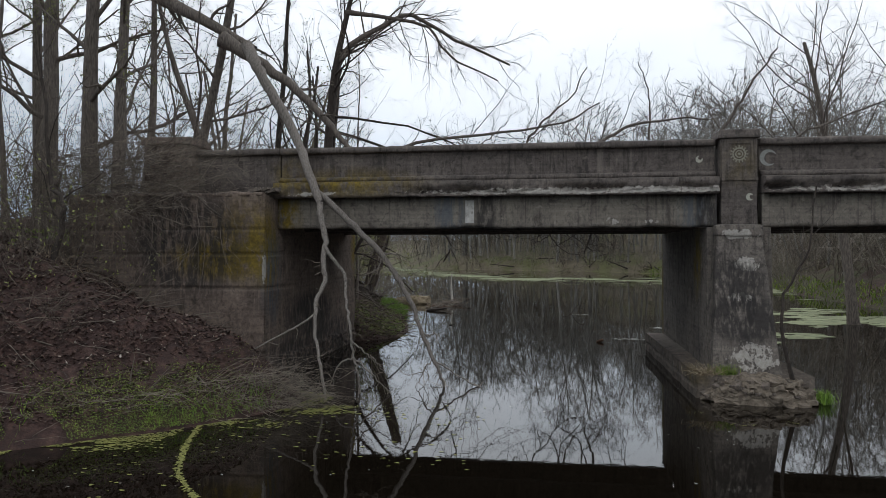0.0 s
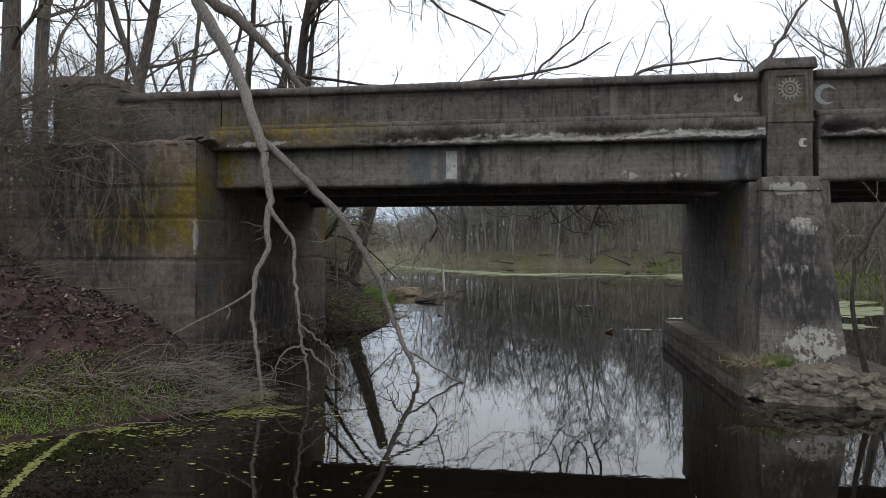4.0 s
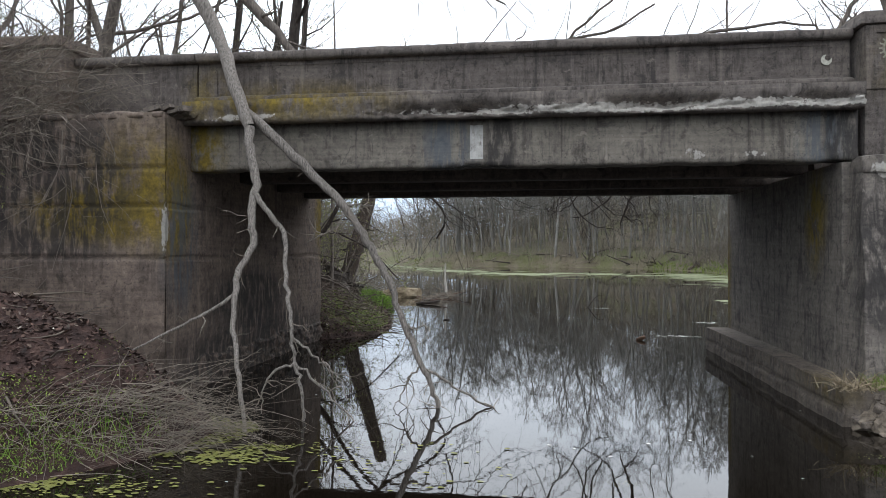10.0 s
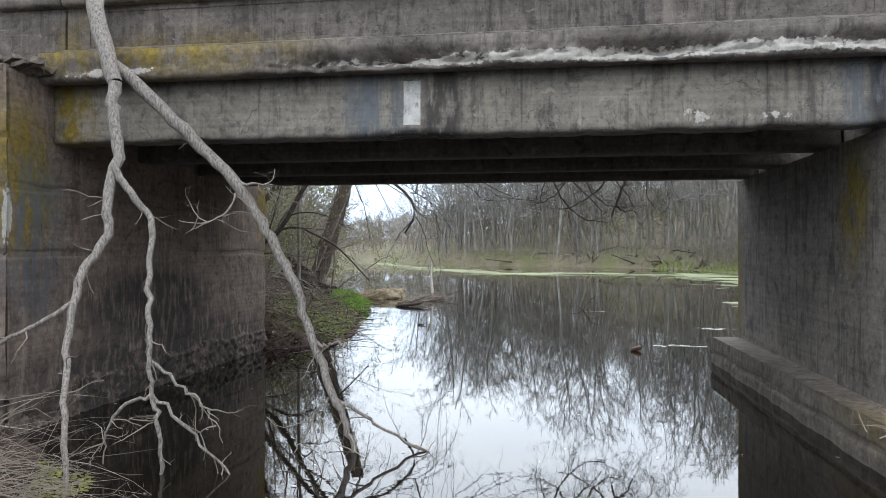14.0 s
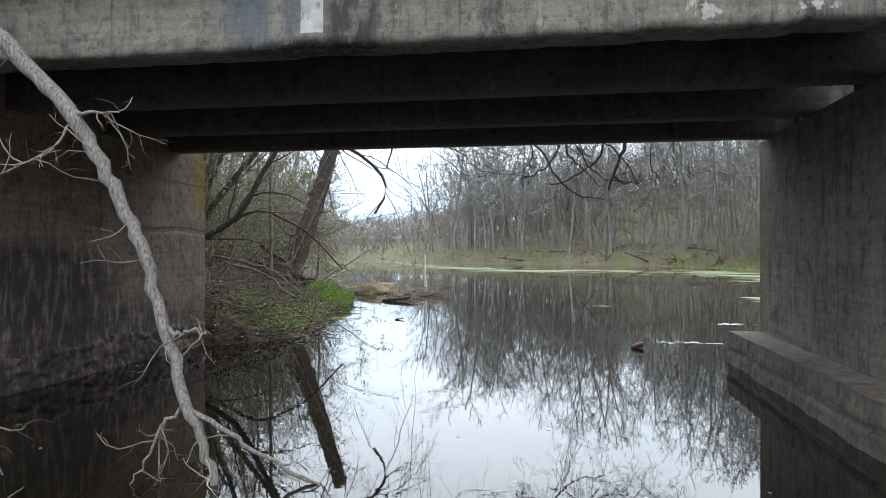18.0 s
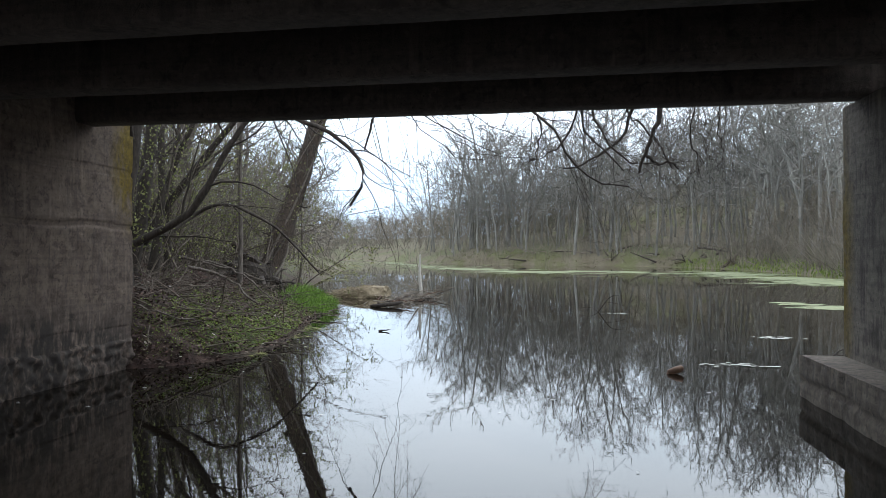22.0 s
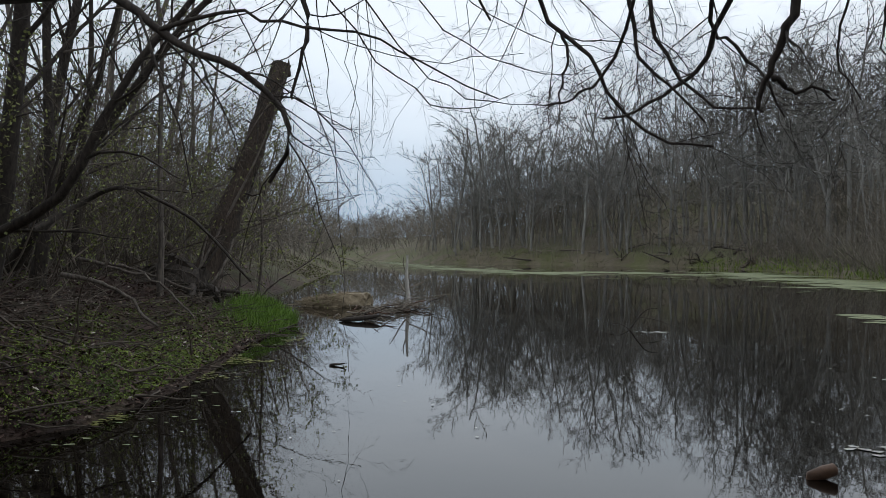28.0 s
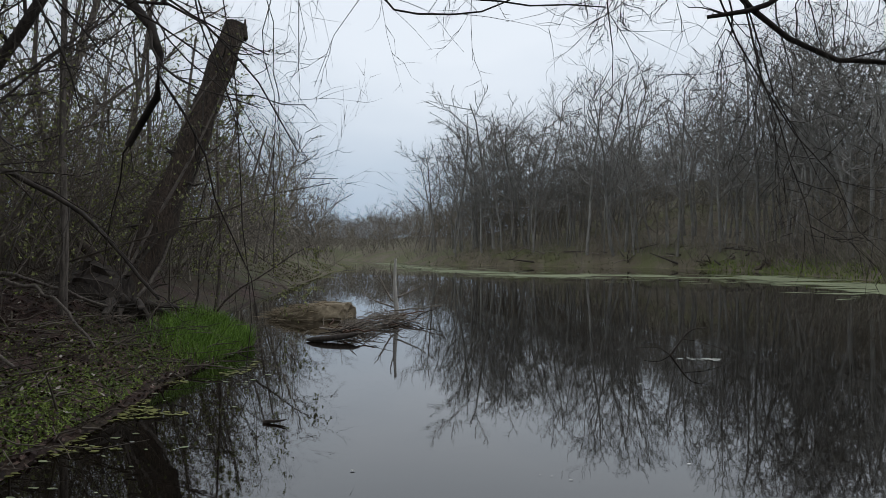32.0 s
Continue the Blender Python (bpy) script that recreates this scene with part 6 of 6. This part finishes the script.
flakes("floating_flecks", "tiny pale flecks drifting on the water", 304, p, np.random.default_rng(4).uniform(0.004, 0.018, len(p)), FOAM, 1.8, category="flecks")
p = on_water(308, 14000, -1.4, 2.4, 6.4, 16, -0.8, 0.04, lambda x, y, d: wave(x, y, 1.8, 48) + d * 0.7 > 0.12)
flakes("pond_scum", "dull green scum patches beside the low bank", 308, p, np.random.default_rng(8).uniform(0.008, 0.03, len(p)), DUCKWEED, 2.0)
p = on_water(305, 420, -1.5, 3.2, 6.4, 22, -1.2, 0.02)
flakes("floating_debris", "pale leaves and foam along the low bank", 305, p, np.random.default_rng(5).uniform(0.008, 0.035, len(p)), PALEWEED, 1.8, category="flecks")
for (x, y), s, n, mat, lab in (((8.75, 8.0), 0.42, 60, FOAM, "white foam patch"), ((10.0, 11.6), 0.5, 40, FOAM, "white foam patch"), ((7.6, 16.7), 0.35, 40, FOAM, "pale streak of foam"), ((9.1, -3.2), 0.3, 20, DUCKWEED, "duckweed raft"), ((8.7, -2.4), 0.25, 16, DUCKWEED, "duckweed raft"), ((9.9, -3.0), 0.25, 14, DUCKWEED, "duckweed raft"), ((5.9, -3.6), 0.16, 14, DUCKWEED, "duckweed raft"), ((1.9, -3.25), 0.8, 150, DUCKWEED, "duckweed raft"), ((2.5, -2.9), 0.5, 70, DUCKWEED, "duckweed raft"), ((1.0, -4.3), 0.7, 120, DUCKWEED, "duckweed raft"), ((-0.4, -5.8), 0.8, 120, DUCKWEED, "duckweed raft")):
    n = 4 * n if mat is DUCKWEED else n
    q = np.random.default_rng(int(abs(x) * 100)).normal(0, 1, (n, 2)) * (s * 0.55, s * 0.2) + (x, y)
    q = q[wave(q[:, 0], q[:, 1], 6.0, 51) > -0.25]
    n = len(q)
    o = flakes("foam_patch" if mat is not DUCKWEED else "duckweed_raft", lab + " floating on dark water", int(abs(x) * 10), q, np.random.default_rng(n).uniform(0.010, 0.036, n) * s * (1 if mat is DUCKWEED else 3.5), mat, 1.8)

# ---- far woods ----
WOOD = [(8, 0.10, 0.02, 12, 56, 0.46, 0.3), (4, 0.16, 0.07, 6, 44, 0.5, 0.15), (2, 0.18, 0.04, 4, 38, 0.6, 0.15), (1, 0.25, 0.0, 0, 0, 0, 0)]
SLIM = [(7, 0.12, 0.02, 9, 52, 0.42, 0.3), (3, 0.18, 0.06, 4, 42, 0.5, 0.2), (1, 0.18, 0.04, 3, 38, 0.6, 0.3), (1, 0.2, 0, 0, 0, 0, 0)]
THICK = [(0.0105, 0.0034), (0.0038, 0.0014), (0.0016, 0.0009), (0.001, 0.0006)]
protos = []
for k in range(12):
    rng = np.random.default_rng(400 + k)
    out = []
    grow(rng, out, (0, 0, -0.02), (rng.normal(0, 0.07), rng.normal(0, 0.07), 1), 1.0, 0.01, 0, WOOD if k < 6 else SLIM)
    fat = 1.0 if k < 6 else 0.8
    out = [(lv, p, np.linspace(*THICK[lv], len(p)) * fat) for lv, p, q in out]
    protos.append(joined([tubes([(p, q * (1.4 if m > 1 else 1)) for lv, p, q in out if lv == m], (5, 3, 2, 2)[m]) for m in range(4)]))
UNDER = [(4, 0.22, 0.02, 11, 55, 0.6, 0.05), (3, 0.24, 0.03, 5, 46, 0.55, 0.12), (1, 0.2, 0.05, 3, 36, 0.6, 0.2), (1, 0.2, 0, 0, 0, 0, 0)]
for k in range(6):
    rng = np.random.default_rng(440 + k)
    out = []
    grow(rng, out, (0, 0, -0.02), (rng.normal(0, 0.3), rng.normal(0, 0.3), 1), 1.0, 0.01, 0, UNDER)
    out = [(lv, p, np.linspace(*((0.010, 0.004), (0.0045, 0.0018), (0.0024, 0.0014), (0.0016, 0.0008))[lv], len(p))) for lv, p, q in out]
    protos.append(joined([tubes([(p, q * (1.4 if m > 1 else 1)) for lv, p, q in out if lv == m], (4, 2, 2, 2)[m]) for m in range(4)]))


def wood(name, label, seed, places, h0, h1, slim=0.5, bush=False):
    rng = np.random.default_rng(seed)
    pieces = []
    for x, y, z in places:
        v, f = protos[rng.integers(12, 18) if bush else rng.integers(6, 12) if rng.random() < slim else rng.integers(0, 6)]
        a, s = rng.uniform(0, 6.28), rng.uniform(h0, h1)
        c, n = np.cos(a), np.sin(a)
        w = s * rng.uniform(0.75, 1.15)
        pieces.append((np.stack([(v[:, 0] * c - v[:, 1] * n) * w + x, (v[:, 0] * n + v[:, 1] * c) * w + y, v[:, 2] * s + z], -1), f))
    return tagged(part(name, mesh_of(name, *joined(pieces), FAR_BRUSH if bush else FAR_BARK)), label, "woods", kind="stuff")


HILL = lambda x, y, d: x > np.interp(y, [0, 27, 75, 116, 175], [5, 5, -10, -25, -70])
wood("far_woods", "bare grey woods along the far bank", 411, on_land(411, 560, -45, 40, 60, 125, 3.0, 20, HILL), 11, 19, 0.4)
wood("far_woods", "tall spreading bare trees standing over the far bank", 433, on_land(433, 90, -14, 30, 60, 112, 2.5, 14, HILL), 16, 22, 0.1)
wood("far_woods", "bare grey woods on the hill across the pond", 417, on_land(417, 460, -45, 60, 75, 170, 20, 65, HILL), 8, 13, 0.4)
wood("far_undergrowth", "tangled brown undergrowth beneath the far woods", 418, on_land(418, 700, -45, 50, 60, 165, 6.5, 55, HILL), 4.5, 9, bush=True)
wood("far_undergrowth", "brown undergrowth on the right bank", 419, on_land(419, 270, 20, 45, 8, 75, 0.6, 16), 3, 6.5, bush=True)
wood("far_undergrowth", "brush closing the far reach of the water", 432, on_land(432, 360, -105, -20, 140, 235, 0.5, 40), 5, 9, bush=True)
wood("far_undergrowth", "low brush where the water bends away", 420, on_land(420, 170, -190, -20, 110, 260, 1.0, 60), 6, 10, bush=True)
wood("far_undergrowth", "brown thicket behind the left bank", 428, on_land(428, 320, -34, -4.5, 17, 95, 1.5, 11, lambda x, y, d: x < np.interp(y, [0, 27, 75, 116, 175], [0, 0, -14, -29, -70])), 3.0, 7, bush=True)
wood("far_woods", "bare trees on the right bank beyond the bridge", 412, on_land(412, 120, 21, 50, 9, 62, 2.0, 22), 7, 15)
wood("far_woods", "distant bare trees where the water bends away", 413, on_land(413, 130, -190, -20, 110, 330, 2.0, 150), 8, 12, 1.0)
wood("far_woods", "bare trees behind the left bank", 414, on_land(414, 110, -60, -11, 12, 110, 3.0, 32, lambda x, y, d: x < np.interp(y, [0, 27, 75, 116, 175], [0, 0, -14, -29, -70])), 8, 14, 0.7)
# Two added woods, mostly out of view, that hold skylight off the bridge front.
wood("far_woods", "mostly unseen bare woods behind the near bank, thickened to dim the bridge front", 415, on_land(415, 46, -60, -12, -45, 12, 5.0, 45), 11, 18)
wood("far_woods", "unseen bare woods added behind the camera across the water to dim the bridge front", 416, on_land(416, 40, 18, 70, -50, -8, 2.0, 45), 11, 18)
HAZE = [(3, 0.12, 0.02, 6, 38, 0.5, 0.15), (2, 0.2, 0.04, 2, 36, 0.6, 0.2), (1, 0.2, 0, 0, 0, 0, 0)]


def along_shore(seed, n, shore, d0, d1, inland):
    """Places on land beside a shore line, d0 to d1 metres inland."""
    rng = np.random.default_rng(seed)
    s = spline([(x, y, 0) for x, y in shore], 200)[:, :2]
    k = rng.integers(0, 199, n)
    p = s[k] + (s[k + 1] - s[k]) * rng.random((n, 1)) + rng.normal(0, 0.4, (n, 2)) + np.array(inland) * (d0 + (d1 - d0) * rng.random((n, 1)))
    d = shore_distance(p[:, 0], p[:, 1])
    p = p[d > 0.1]
    return np.column_stack([p, land(p[:, 0], p[:, 1])])


FAR_SHORE = RIGHT_BANK[2:13]
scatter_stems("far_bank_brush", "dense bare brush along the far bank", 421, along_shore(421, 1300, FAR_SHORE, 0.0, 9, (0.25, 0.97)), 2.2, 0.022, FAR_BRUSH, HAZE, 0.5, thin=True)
scatter_stems("right_bank_brush", "dense grey-brown brush on the right bank", 426, along_shore(426, 800, RIGHT_BANK[8:15], 0.2, 13, (1, 0.1)), 4.0, 0.026, TWIG, HAZE, 0.5, thin=True)
scatter_stems("left_thicket", "tangled brown thicket behind the low bank", 427, on_land(427, 640, -14, -2.6, 12.5, 32, 1.8, 10), 4.8, 0.02, TWIG, DENSE, 0.7, thin=True)
lv_ = on_land(429, 2000, -10, -1.6, 9, 30, 1.6, 8)
v_, f_ = buds(np.random.default_rng(431), [(0, np.array([q + (0, 0, 0.6), q + (0.6, 0.1, 3.6)]), 0) for q in lv_[:1200]], 0, 18, 0.055)
tagged(part("spring_leaves", mesh_of("spring_leaves", v_, f_, LEAF)), "scattered pale green leaves in the bank thicket", "leaves", kind="stuff")
scatter_stems("right_bank_brush", "brown brush tangled on the right bank", 422, on_land(422, 260, 19, 34, 5, 45, 0.1, 9), 2.6, 0.022, TWIG, SHRUB, 0.7)
flat_leaves("groundcover", "green growth on the far bank", 423, on_land(423, 110000, -18, 34, 40, 108, 0.05, 11, lambda x, y, d: wave(x, y, 0.3, 44) > -0.25 + 0.06 * d), 0.075, OLIVE, 0.7, "weeds")
blades("grass_clump", "green grass strip along the right bank", 424, on_land(424, 9000, 19, 27, 20, 80, -0.1, 1.6), 0.4, 0.03, COVER)
for k, (x, y, w_, h_) in enumerate(((12.9, 89.6, 1.5, 0.9), (19.9, 81.0, 1.2, 0.7), (23.6, 72.0, 1.6, 0.8))):
    clump = thing("root_mass", "dark torn root mass hanging from the cut far bank", "roots", "root masses on the far bank", at=(x, y, 0))
    bm = bmesh.new()
    bmesh.ops.create_icosphere(bm, subdivisions=4, radius=1.0)
    for v in bm.verts:
        c = v.co.copy()
        v.co = Vector((c.x * w_, c.y * 0.8, c.z * h_ * 0.6 + h_ * 0.35)) + noise.noise_vector(c * 2.3 + Vector((k * 7, 0, 0))) * 0.7 + noise.noise_vector(c * 7.0) * 0.16
    part("soil_ball", dressed(bm, SOIL), clump)
    rr_ = np.random.default_rng(440 + k)
    for _ in range(9):
        a = rr_.uniform(0, 6.28)
        out = []
        grow(rr_, out, (np.cos(a) * w_ * 0.7, -0.5 + 0.3 * np.sin(a), h_ * rr_.uniform(0.3, 1.1)), (np.cos(a), -0.6, rr_.uniform(-0.3, 0.9)), rr_.uniform(1.0, 2.4), 0.07, 0, [(5, 0.25, -0.05, 0, 0, 0, 0)])
        part("root", mesh_of("root", *tubes([(out[0][1], out[0][2])], 5), BARK_DARK if rr_.random() < 0.5 else TWIG_GREY, True), clump)
rng_f = np.random.default_rng(430)
for k, (x, y, z) in enumerate(on_land(430, 160, -6, 26, 60, 98, 0.3, 6)[:34]):
    a, L = rng_f.uniform(0, 3.14), rng_f.uniform(1.5, 5)
    w = thing("fallen_tree", "bleached fallen tree on the far bank", "dead tree", "fallen trunks on the far bank")
    pts = np.array([(x, y, z + 0.15)]) + np.linspace(0, 1, 5)[:, None] * np.array((np.cos(a) * L, np.sin(a) * L * 0.5, rng_f.uniform(-0.2, 1.2)))
    part("log", mesh_of("log", *tubes([(pts, np.linspace(rng_f.uniform(0.06, 0.14), 0.04, 5))], 6), TWIG_GREY if k % 2 else BARK_DARK, True), w)
